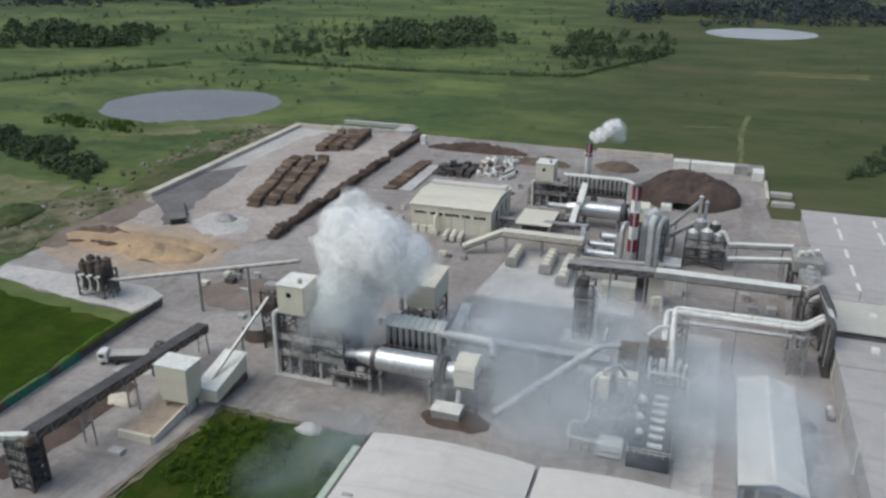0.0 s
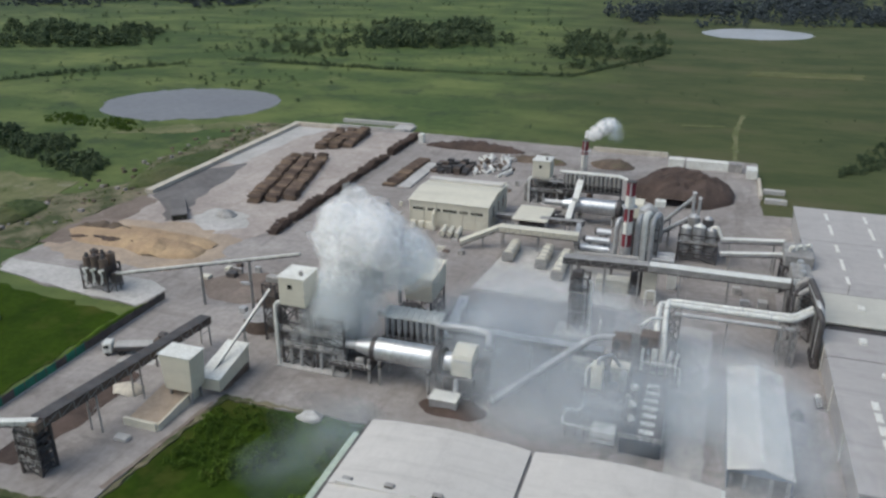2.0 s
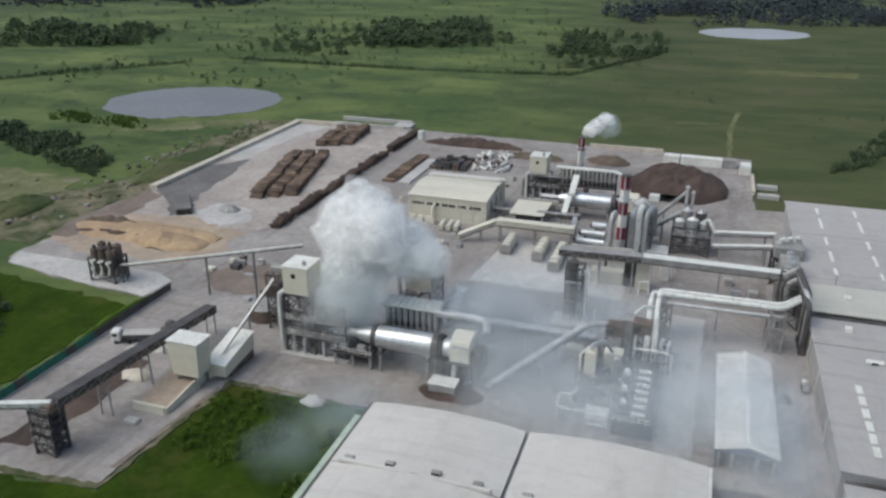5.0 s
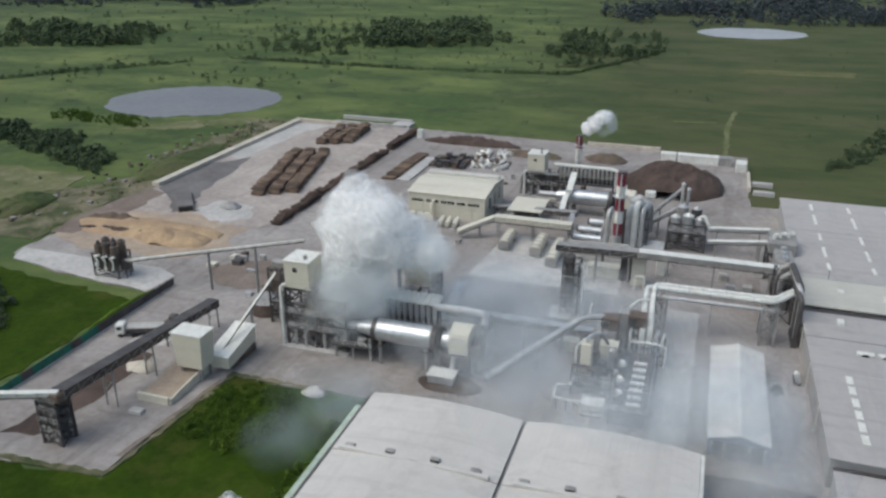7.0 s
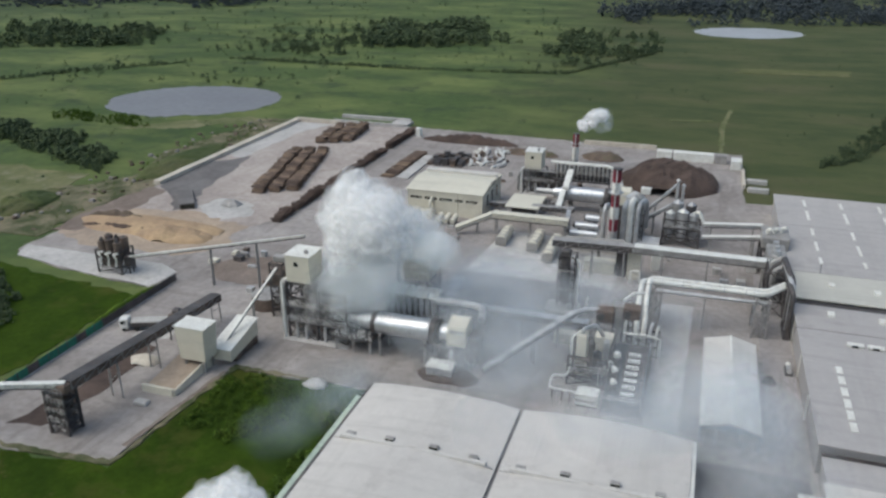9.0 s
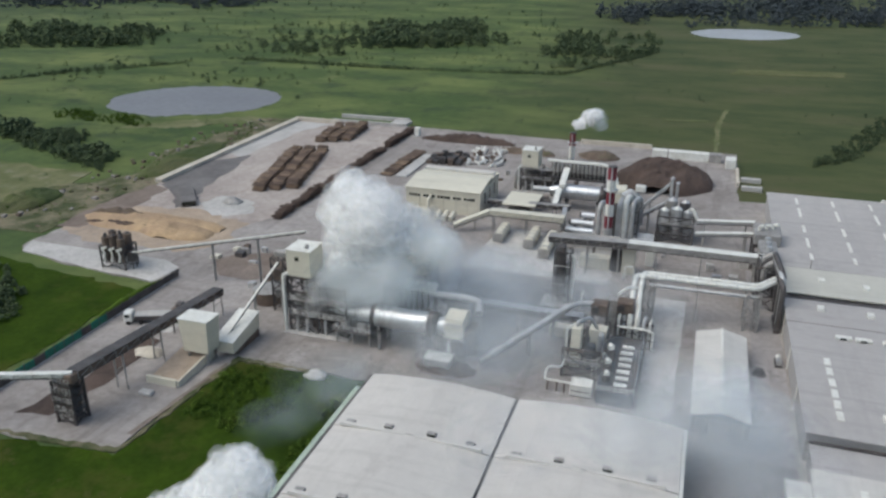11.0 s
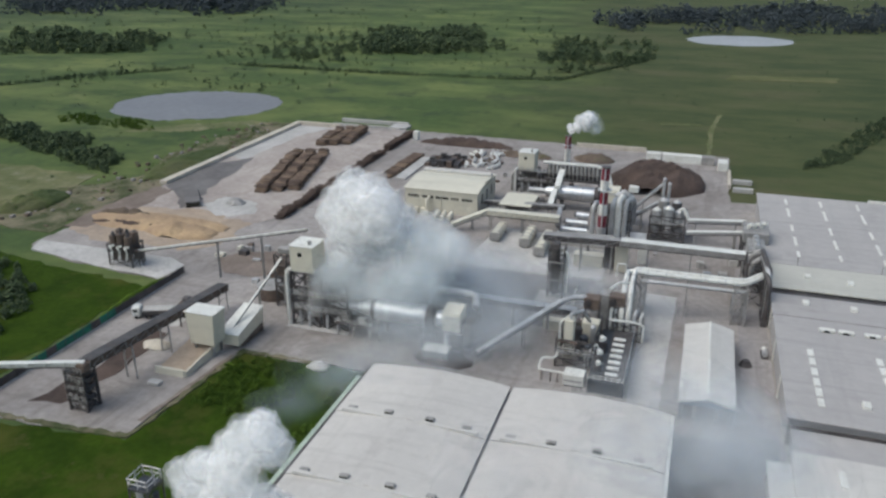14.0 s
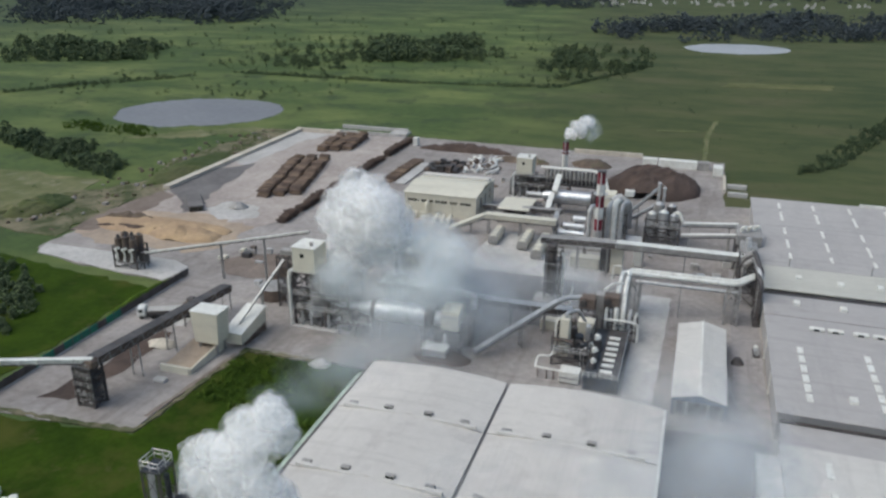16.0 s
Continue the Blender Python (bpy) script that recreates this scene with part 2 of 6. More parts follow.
M = {
    "grass": grass_mat(),
    "dryfield": surface("dry_meadow", (0.2, 0.19, 0.1), (0.09, 0.11, 0.04), 0.05, 0.5, 0.95, 0, 0.3, stain=(0.28, 0.26, 0.21)),
    "pale": yard_mat("pale_gravel", (0.48, 0.43, 0.395), (0.33, 0.285, 0.26), (0.26, 0.215, 0.19)),
    "lane": yard_mat("worn_lane", (0.36, 0.335, 0.33), (0.27, 0.25, 0.245), (0.17, 0.155, 0.15)),
    "lush": lush_mat(),
    "yard": yard_mat("yard_gravel", (0.375, 0.345, 0.328), (0.25, 0.224, 0.21), (0.155, 0.138, 0.13)),
    "dirt": surface("yard_dirt", (0.25, 0.205, 0.175), (0.165, 0.13, 0.11), 0.07, 0.8, 0.95, 0, 0.4, stain=(0.3, 0.24, 0.2)),
    "concrete": surface("concrete", (0.53, 0.51, 0.49), (0.4, 0.385, 0.365), 0.06, 0.9, 0.85, 0, 0.1, stain=(0.27, 0.25, 0.24)),
    "asphalt": surface("dark_yard", (0.2, 0.19, 0.185), (0.13, 0.12, 0.12), 0.06, 0.9, 0.9, 0, 0.15),
    "soil": surface("bare_soil", (0.2, 0.15, 0.12), (0.1, 0.08, 0.06), 0.06, 0.7, 0.95, 0, 0.5, stain=(0.08, 0.1, 0.04)),
    "chips": surface("wood_chips", (0.5, 0.36, 0.22), (0.34, 0.24, 0.16), 0.08, 1.5, 0.95, 0, 0.6),
    "bark": surface("dark_bark", (0.115, 0.083, 0.07), (0.062, 0.046, 0.04), 0.1, 1.2, 0.95, 0, 0.6),
    "log": leaf_mat("log_wood", (0.22, 0.165, 0.135), (0.11, 0.085, 0.072), 0.2),
    "sheet": ribbed("roof_sheet", (0.595, 0.568, 0.535), (0.51, 0.488, 0.462), 1.0, "X", 0.9, stain=(0.385, 0.362, 0.345)),
    "sheet_grey": ribbed("grey_roof_sheet", (0.435, 0.415, 0.405), (0.375, 0.358, 0.35), 1.0, "X", 0.88, stain=(0.29, 0.275, 0.27)),
    "sheet_white": ribbed("white_roof_sheet", (0.6, 0.58, 0.545), (0.53, 0.512, 0.485), 1.0, "Y", 0.88),
    "sheet_cream": ribbed("faded_roof_sheet", (0.54, 0.53, 0.47), (0.46, 0.45, 0.41), 1.0, "X", 0.75),
    "spill": surface("chip_dust", (0.46, 0.36, 0.27), (0.32, 0.26, 0.21), 0.08, 1.0, 0.95, 0, 0.3, stain=(0.27, 0.23, 0.2)),
    "cream": ribbed("cream_cladding", (0.68, 0.64, 0.53), (0.58, 0.545, 0.45), 0.6, "X", 0.7, stain=(0.5, 0.47, 0.4)),
    "cream_roof": ribbed("cream_roof", (0.69, 0.655, 0.545), (0.59, 0.56, 0.47), 0.8, "X", 0.6),
    "white": surface("white_paint", (0.78, 0.78, 0.74), (0.64, 0.63, 0.58), 0.3, 2.0, 0.5, 0, 0.05, stain=(0.5, 0.47, 0.42)),
    "steel": surface("bright_steel", (0.72, 0.73, 0.74), (0.55, 0.56, 0.57), 0.25, 2.0, 0.38, 0.85, 0.05),
    "galv": surface("galvanised_steel", (0.6, 0.6, 0.6), (0.42, 0.42, 0.42), 0.3, 2.0, 0.5, 0.5, 0.05),
    "dark": surface("dark_steel", (0.12, 0.11, 0.11), (0.06, 0.055, 0.055), 0.3, 2.0, 0.6, 0.3, 0.1, stain=(0.16, 0.1, 0.07)),
    "rust": surface("rusty_steel", (0.2, 0.15, 0.12), (0.1, 0.075, 0.065), 0.3, 1.5, 0.8, 0.2, 0.2),
    "midgrey": surface("grey_paint", (0.4, 0.385, 0.37), (0.26, 0.25, 0.24), 0.3, 1.5, 0.6, 0.2, 0.1),
    "red": surface("red_paint", (0.22, 0.016, 0.035), (0.13, 0.012, 0.026), 0.3, 1.5, 0.5, 0, 0.05),
    "blue": surface("blue_grey_paint", (0.16, 0.2, 0.27), (0.1, 0.13, 0.18), 0.2, 1.5, 0.6, 0, 0.05),
    "glass": surface("dark_glass", (0.03, 0.035, 0.03), (0.02, 0.022, 0.02), 0.3, 1.5, 0.15, 0, 0),
    "green": surface("green_mesh", (0.03, 0.22, 0.14), (0.02, 0.12, 0.09), 0.3, 1.5, 0.7, 0, 0.1),
    "gutter": surface("pale_green_metal", (0.5, 0.58, 0.48), (0.38, 0.46, 0.38), 0.2, 1.5, 0.6, 0, 0.05),
    "leaf": leaf_mat("foliage", (0.085, 0.135, 0.024), (0.045, 0.08, 0.016), 0.08),
    "navy": surface("blue_black_steel", (0.06, 0.072, 0.09), (0.035, 0.04, 0.05), 0.3, 2.0, 0.6, 0.3, 0.1, stain=(0.09, 0.08, 0.075)),
    "bankmix": surface("scrubby_bank", (0.2, 0.175, 0.115), (0.06, 0.075, 0.03), 0.09, 0.8, 0.95, 0, 0.4, stain=(0.24, 0.19, 0.15), contrast=0.2),
    "strip": surface("dry_strip", (0.15, 0.145, 0.065), (0.09, 0.1, 0.035), 0.05, 0.5, 0.95, 0, 0.2),
    "sand": surface("pale_sand", (0.62, 0.57, 0.49), (0.48, 0.43, 0.36), 0.1, 1.0, 0.95, 0, 0.3, stain=(0.36, 0.32, 0.26)),
    # blue-grey foliage for the farthest forests: aerial haze painted into the leaf colour
    "leaf_hazed": surface("hazed_foliage", (0.062, 0.076, 0.084), (0.046, 0.058, 0.066), 0.01, 0.2, 0.95, 0, 0),
    # grey-blue cast added to this green in place of haze over the land
    "leaf_far": leaf_mat("far_foliage", (0.098, 0.128, 0.07), (0.06, 0.085, 0.05), 0.02),
    "rubber": surface("rubber", (0.03, 0.03, 0.03), (0.02, 0.02, 0.02), 0.5, 3, 0.8, 0, 0.1),
    "steam": smoke_mat("steam", 0.27, (1.0, 1.0, 1.0), 0.03, 1.2, 0.3, 0.3),
    "mist": smoke_mat("mist", 0.19, (1.0, 1.0, 1.0), 0.34, 2.4, 0.28, 0.3),
    "haze": smoke_mat("haze", 0.03, (0.91, 0.96, 1.0), 0.3, 1.1, 0.3, 0.6),
    "fog": smoke_mat("fog", 0.054, (0.93, 0.98, 1.0), 0.33, 1.5, 0.25, 0.5),
    "breath": smoke_mat("breath", 0.014, (0.8, 0.92, 1.0), 0.32, 1.2, 0.3, 1.5),
    "wisp": smoke_mat("wisp", 0.12, (0.98, 1.0, 1.0), 0.36, 2.0, 0.26, 0.3),
}


def water_mat():
    m = surface("water", (0.2, 0.195, 0.205), (0.165, 0.16, 0.172), 0.02, 0.3, 0.42, 0, 0.03)
    m.node_tree.nodes["Principled BSDF"].inputs["Specular IOR Level"].default_value = 0.5
    return m


M["water"] = water_mat()
# paler base colour for the far pond: its sky reflection is painted in
M["sky_tinted_water"] = surface("sky_tinted_water", (0.4, 0.41, 0.43), (0.34, 0.35, 0.37), 0.02, 0.3, 0.5, 0, 0.03)


# ---- building helpers: meshes are drawn in plant coordinates ----
def thing(name, x, y, z=0.0, label="", category="", group="", kind=""):
    ob = new(name)
    ob.empty_display_size = 0.5
    ob.location = (x, y, z)
    return tagged(ob, label, category, group, kind)


def origin(ob):
    p = Vector((0, 0, 0))
    while ob:
        p += ob.location
        ob = ob.parent
    return p


def finish(bm, material, name, shift=Vector((0, 0, 0)), smooth=False):
    me = bpy.data.meshes.new(name)
    bmesh.ops.recalc_face_normals(bm, faces=bm.faces)
    bmesh.ops.translate(bm, verts=bm.verts, vec=-shift)
    bm.to_mesh(me)
    bm.free()
    me.materials.append(material)
    if smooth:
        me.shade_smooth()
        me.set_sharp_from_angle(angle=radians(40))
    return me


def part(name, bm, material, parent, label="", smooth=False):
    ob = new(name, finish(bm, material, name, origin(parent), smooth))
    ob.parent = parent
    return tagged(ob, label)


def whole(name, bm, material, label="", category="", group="", kind="", smooth=False):
    """A thing of one mesh, with its origin at the middle of its foot."""
    vs = [v.co for v in bm.verts]
    o = Vector(((min(v.x for v in vs) + max(v.x for v in vs)) / 2, (min(v.y for v in vs) + max(v.y for v in vs)) / 2, min(v.z for v in vs)))
    ob = new(name, finish(bm, material, name, o, smooth))
    ob.location = o
    return tagged(ob, label, category, group, kind)


def box(bm, x0, y0, z0, x1, y1, z1, bevel=0.0):
    vs = bmesh.ops.create_cube(bm, size=1)["verts"]
    for v in vs:
        v.co = Vector((x0 + (v.co.x + 0.5) * (x1 - x0), y0 + (v.co.y + 0.5) * (y1 - y0), z0 + (v.co.z + 0.5) * (z1 - z0)))
    if bevel:
        es = list({e for v in vs for e in v.link_edges})
        bmesh.ops.bevel(bm, geom=es, offset=bevel, segments=1, affect="EDGES")
    return bm


def B(*a, bevel=0.0):
    return box(bmesh.new(), *a, bevel=bevel)


def cyl(bm, p, q, r, r2=None, seg=14, caps=True):
    p, q = Vector(p), Vector(q)
    d = q - p
    m = Matrix.Translation((p + q) / 2) @ d.to_track_quat("Z", "Y").to_matrix().to_4x4()
    bmesh.ops.create_cone(bm, cap_ends=caps, segments=seg, radius1=r, radius2=r if r2 is None else r2, depth=d.length, matrix=m)
    return bm


def C(p, q, r, r2=None, seg=14):
    return cyl(bmesh.new(), p, q, r, r2, seg)


def pipe(bm, pts, r, seg=10):
    """A round duct along points, its bends rounded by short mitred pieces."""
    pts = [Vector(p) for p in pts]
    path = [pts[0]]
    for a, b, c in zip(pts, pts[1:], pts[2:]):
        k = min(1.6 * r + 0.3, (b - a).length * 0.45, (c - b).length * 0.45)
        p, q = b + (a - b).normalized() * k, b + (c - b).normalized() * k
        path += [p.lerp(b, t).lerp(b.lerp(q, t), t) for t in (0, 0.33, 0.67, 1)]
    path.append(pts[-1])
    rings = []
    up = Vector((0.13, 0.07, 1)).normalized()
    for i, p in enumerate(path):
        d = (path[min(i + 1, len(path) - 1)] - path[max(i - 1, 0)]).normalized()
        s = d.cross(up if abs(d.dot(up)) < 0.95 else Vector((1, 0.1, 0))).normalized()
        if rings and s.dot(side) < 0:
            s = -s
        side = s
        t = s.cross(d)
        rings.append([bm.verts.new(p + (s * math.cos(a) + t * math.sin(a)) * r) for a in (2 * math.pi * k / seg for k in range(seg))])
    for r0, r1 in zip(rings, rings[1:]):
        best = min(range(seg), key=lambda o: (r1[o].co - r0[0].co).length)
        for k in range(seg):
            bm.faces.new((r0[k], r0[(k + 1) % seg], r1[(k + 1 + best) % seg], r1[(k + best) % seg]))
    bm.faces.new(rings[0]), bm.faces.new(rings[-1])
    return bm


def Pp(pts, r, seg=10):
    return pipe(bmesh.new(), pts, r, seg)


def prism(pts, z0, z1):
    """An upright slab over a plan outline."""
    bm = bmesh.new()
    lo, hi = [bm.verts.new((x, y, z0)) for x, y in pts], [bm.verts.new((x, y, z1)) for x, y in pts]
    n = len(pts)
    for i in range(n):
        bm.faces.new((lo[i], lo[(i + 1) % n], hi[(i + 1) % n], hi[i]))
    bm.faces.new(hi), bm.faces.new(lo)
    return bm


def profile_y(pts, y0, y1, bm=None):
    """A solid whose x-z outline runs along y."""
    bm = bm or bmesh.new()
    a, b = [bm.verts.new((x, y0, z)) for x, z in pts], [bm.verts.new((x, y1, z)) for x, z in pts]
    n = len(pts)
    for i in range(n):
        bm.faces.new((a[i], a[(i + 1) % n], b[(i + 1) % n], b[i]))
    bm.faces.new(a), bm.faces.new(b)
    return bm


def profile_x(pts, x0, x1, bm=None):
    """A solid whose y-z outline runs along x."""
    bm = bm or bmesh.new()
    a, b = [bm.verts.new((x0, y, z)) for y, z in pts], [bm.verts.new((x1, y, z)) for y, z in pts]
    n = len(pts)
    for i in range(n):
        bm.faces.new((a[i], a[(i + 1) % n], b[(i + 1) % n], b[i]))
    bm.faces.new(a), bm.faces.new(b)
    return bm


def ragged(pts, step=3.0, amp=0.6, seed=0):
    """A plan outline with uneven edges."""
    rnd = random.Random(seed)
    out = []
    for (x0, y0), (x1, y1) in zip(pts, pts[1:] + pts[:1]):
        n = max(1, int(math.hypot(x1 - x0, y1 - y0) / step))
        for i in range(n):
            out.append((x0 + (x1 - x0) * i / n + rnd.uniform(-amp, amp), y0 + (y1 - y0) * i / n + rnd.uniform(-amp, amp)))
    return out


def patch(name, pts, z, material, label, amp=0.6, step=3.0, seed=0, depth=0.3, category="ground"):
    return whole(name, prism(ragged(pts, step, amp, seed), z - depth, z), material, label, category, kind="structure")


ICO = {}
for _k in (1, 2, 3, 4):
    _b = bmesh.new()
    bmesh.ops.create_icosphere(_b, subdivisions=_k, radius=1)
    _b.verts.ensure_lookup_table()
    ICO[_k] = (np.array([v.co[:] for v in _b.verts]), np.array([[v.index for v in f.verts] for f in _b.faces]))
    _b.free()


def mesh_np(name, verts, faces, material, smooth=False):
    me = bpy.data.meshes.new(name)
    me.vertices.add(len(verts))
    me.vertices.foreach_set("co", np.asarray(verts, dtype=np.float32).ravel())
    k = faces.shape[1]
    me.loops.add(faces.size)
    me.loops.foreach_set("vertex_index", faces.astype(np.int32).ravel())
    me.polygons.add(len(faces))
    me.polygons.foreach_set("loop_start", np.arange(0, faces.size, k, dtype=np.int32))
    me.update(calc_edges=True)
    me.validate()
    me.materials.append(material)
    if smooth:
        me.shade_smooth()
    return me


def clumps(centres, radii, level=1, rough=0.35, flat=0.85, seed=0):
    """Many uneven blobs of foliage as one vertex and face array."""
    rs = np.random.RandomState(seed)
    v0, f0 = ICO[level]
    n, k = len(centres), len(v0)
    jit = 1 + rs.uniform(-rough, rough, (n, k, 1))
    sc = np.asarray(radii)[:, None, None] * np.stack([np.ones(n), rs.uniform(0.8, 1.2, n), rs.uniform(flat - 0.15, flat + 0.15, n)], 1)[:, None, :]
    v = v0[None] * jit * sc + np.asarray(centres)[:, None, :]
    f = f0[None] + (np.arange(n) * k)[:, None, None]
    return v.reshape(-1, 3), f.reshape(-1, 3)


# ---- ground ----
def ground():
    xs = np.concatenate([np.linspace(-4600, -700, 14), np.linspace(-600, 500, 56), np.linspace(600, 4600, 14)])
    ys = np.concatenate([np.linspace(-1500, -200, 6), np.linspace(-150, 900, 56), np.linspace(1000, 4700, 16)])
    gx, gy = np.meshgrid(xs, ys)
    verts = np.stack([gx, gy, np.full_like(gx, -0.3)], -1).reshape(-1, 3)
    nx, ny = len(xs), len(ys)
    i = np.arange(ny - 1)[:, None] * nx + np.arange(nx - 1)[None]
    faces = np.stack([i, i + 1, i + nx + 1, i + nx], -1).reshape(-1, 4)
    ob = new("ground", mesh_np("ground", verts, faces, M["grass"]))
    tagged(ob, "wide green pasture with dry and scrubby patches", "grassland", kind="structure")


ground()

patch("yard", [(-168, 137), (-150, 131), (-118, 128), (-116, 66), (-82, 69), (-79, 102), (-46, 103), (-46, -60), (140, -60), (140, 240), (19.5, 240), (19.5, 299), (-110, 303), (-168, 301)],
      0.0, M["yard"], "grey-brown gravel and concrete factory yard with stains", 0.5, category="yard")
patch("field", [(-240, 60), (-119, 66), (-119, 124), (-150, 127), (-172, 131), (-240, 124)], -0.15, M["lush"], "bright green field beside the factory fence", 1.0, seed=3)
patch("lawn", [(-260, -40), (-47, -40), (-47, 102), (-78, 101), (-81, 69), (-119, 64.5), (-260, 57)], -0.15, M["lush"], "rough green lawn beside the warehouse", 0.8, seed=4)
patch("verge", [(-119, 66.8), (-100, 67.6), (-82, 68.6), (-80.6, 69.4), (-77.8, 101.4), (-62, 102.4), (-61, 103.4), (-78.6, 102.8), (-81.6, 70.0), (-100, 68.6), (-119, 67.6)], 0.035, M["bankmix"], "worn scrubby verge between yard and lawn", 0.45, 1.3, seed=71)
patch("track", [(-82.4, 74), (-81.6, 74), (-78.9, 100), (-79.7, 100)], 0.03, M["dirt"], "brown wheel track beside the lawn", 0.15, 1.5, seed=72)
patch("concrete_apron", [(-49, 162), (-12, 162), (-12, 192), (-46, 192)], 0.12, M["concrete"], "pale concrete loading apron", 0.15, category="pavement")
patch("dark_apron", [(-50, 133), (-14, 133), (-14, 161), (-50, 161)], 0.06, M["asphalt"], "dark asphalt area of the yard", 0.3, category="pavement")
patch("pale_lane", [(-0.3, 98), (5.6, 98), (6.6, 158), (-0.6, 158)], 0.05, M["concrete"], "pale concrete lane beside the press unit", 0.2, category="pavement")
patch("hall_lane", [(20.5, 100), (26.4, 100), (26.4, 182), (20, 182)], 0.05, M["lane"], "pale concrete lane along the hall", 0.2, category="pavement")
patch("alley", [(8.5, -60), (26, -60), (26, 100), (8.5, 100)], 0.06, M["asphalt"], "dark alley between two warehouses", 0.2, category="pavement")


def pond(name, cx, cy, rx, ry, turn, seed, label, material="water"):
    raw = [(cx + rx * math.cos(a) * (1 + 0.05 * noise.noise((math.cos(a) * 2, math.sin(a) * 2, seed)) + 0.04 * noise.noise((math.cos(a) * 15, math.sin(a) * 15, seed))), cy + ry * math.sin(a) * (1 + 0.12 * noise.noise((math.cos(a) * 3, math.sin(a) * 3, seed + 5)) + 0.09 * noise.noise((math.cos(a) * 13, math.sin(a) * 13, seed + 2))))
           for a in (2 * math.pi * k / 180 for k in range(180))]
    c, s = math.cos(radians(turn)), math.sin(radians(turn))
    pts = [(cx + (x - cx) * c - (y - cy) * s, cy + (x - cx) * s + (y - cy) * c) for x, y in raw]
    whole(name, prism(pts, -0.6, -0.2), M[material], label, "pond", kind="structure", smooth=False)


patch("rear_yard", [(-167, 176), (-150, 173), (-118, 172), (-114, 178), (-114, 296), (-120, 299), (-167, 298)], 0.03, M["pale"], "pale dusty gravel of the log yard", 0.8, seed=7, category="yard")
pond("pond", -241, 324, 43, 37, 17.7, 1, "large grey oval pond in the pasture")
pond("pond", 32, 704, 43, 36, 11, 2, "distant pale pond in the pasture", "sky_tinted_water")


# ---- large buildings ----
def front_warehouse():
    w = thing("warehouse", -19, 20, 0, "large warehouse with pale grey twin-gabled sheet roof", "warehouse")
    part("wall", B(-45.4, -60, 0, 7.4, 95.6, 5.2), M["sheet_grey"], w)
    for x0, x1 in ((-46, -19.7), (-19.1, 8)):
        xm = (x0 + x1) / 2
        for k, (y0, y1) in enumerate(((-60, 27.3), (27.4, 44.9), (45, 62.4), (62.5, 79.9), (80, 96.5))):
            d = 0.12 * k
            prof = [(x0, 5.2), (xm - 9, 5.75), (xm - 3, 6.1), (xm, 6.2), (xm + 3, 6.1), (xm + 9, 5.75), (x1, 5.2)]
            part("roof", profile_y([(x, z + d) for x, z in prof] + [(x, z + d + 0.3) for x, z in prof[::-1]], y0, y1), M["sheet"], w)
            if k:
                for n in (-11.2, -4.6, 2.6, 8.9):
                    z = 6.5 - 0.065 * abs(n) + d
                    v = part("roof_vent", B(xm + n, y0 + 0.5, z - 0.5, xm + n + 1.5, y0 + 1.3, z + 0.55, bevel=0.08), M["midgrey"], w)
                    part("opening", B(xm + n + 0.1, y0 + 0.42, z - 0.1, xm + n + 1.4, y0 + 0.5, z + 0.42), M["glass"], v)
                for n in (-11.8, 0.4):
                    part("walkway", B(xm + n, y0 - 0.35, 5.9 + d, xm + n + 11.4, y0 + 0.3, 6.42 + d), M["sheet_white"], w)
    part("valley_gutter", B(-19.9, -60, 5.0, -18.9, 96.3, 5.35), M["midgrey"], w)
    part("gutter", B(-46.6, -60, 4.9, -46.05, 96.6, 5.75), M["dark"], w)
    part("gutter", B(8.05, -60, 4.9, 8.6, 96.6, 5.75), M["white"], w)
    part("eave_strip", B(-49.3, -60, 2.9, -46.65, 96, 3.1), M["gutter"], w)
    part("low_wall", B(-49.0, -60, 0, -46.7, 95.8, 2.88), M["sheet_grey"], w)
    return w


front_warehouse()


def shed():
    s = thing("shed", 14, 123, 0, "long open-fronted shed with white gabled sheet roof", "shed")
    for a, b in (((9.0, 3.7), (14, 5.0)), ((14, 5.0), (18.8, 3.7))):
        part("roof", profile_y([a, b, (b[0], b[1] + 0.2), (a[0], a[1] + 0.2)], 104.5, 136.2), M["sheet_white"], s)
    part("ridge_cap", B(13.8, 104.45, 5.18, 14.2, 136.25, 5.28), M["white"], s)
    part("wall", B(9.3, 105, 0, 9.5, 135.8, 3.75), M["blue"], s)
    part("wall", B(18.5, 105, 0, 18.7, 135.8, 3.75), M["blue"], s)
    part("wall", B(9.52, 135.6, 0, 18.48, 135.8, 3.75), M["blue"], s)
    part("gable_panel", profile_y([(9.4, 3.2), (18.6, 3.2), (18.6, 3.75), (14, 4.95), (9.4, 3.75)], 105.0, 105.2), M["blue"], s)
    for x in (9.52, 11.6, 15.4, 17.9):
        part("post", B(x, 105.25, 0, x + 0.55, 105.6, 3.7), M["midgrey"], s)
    part("inner_wall", B(9.52, 112, 0, 18.48, 112.2, 3.7), M["blue"], s)


shed()


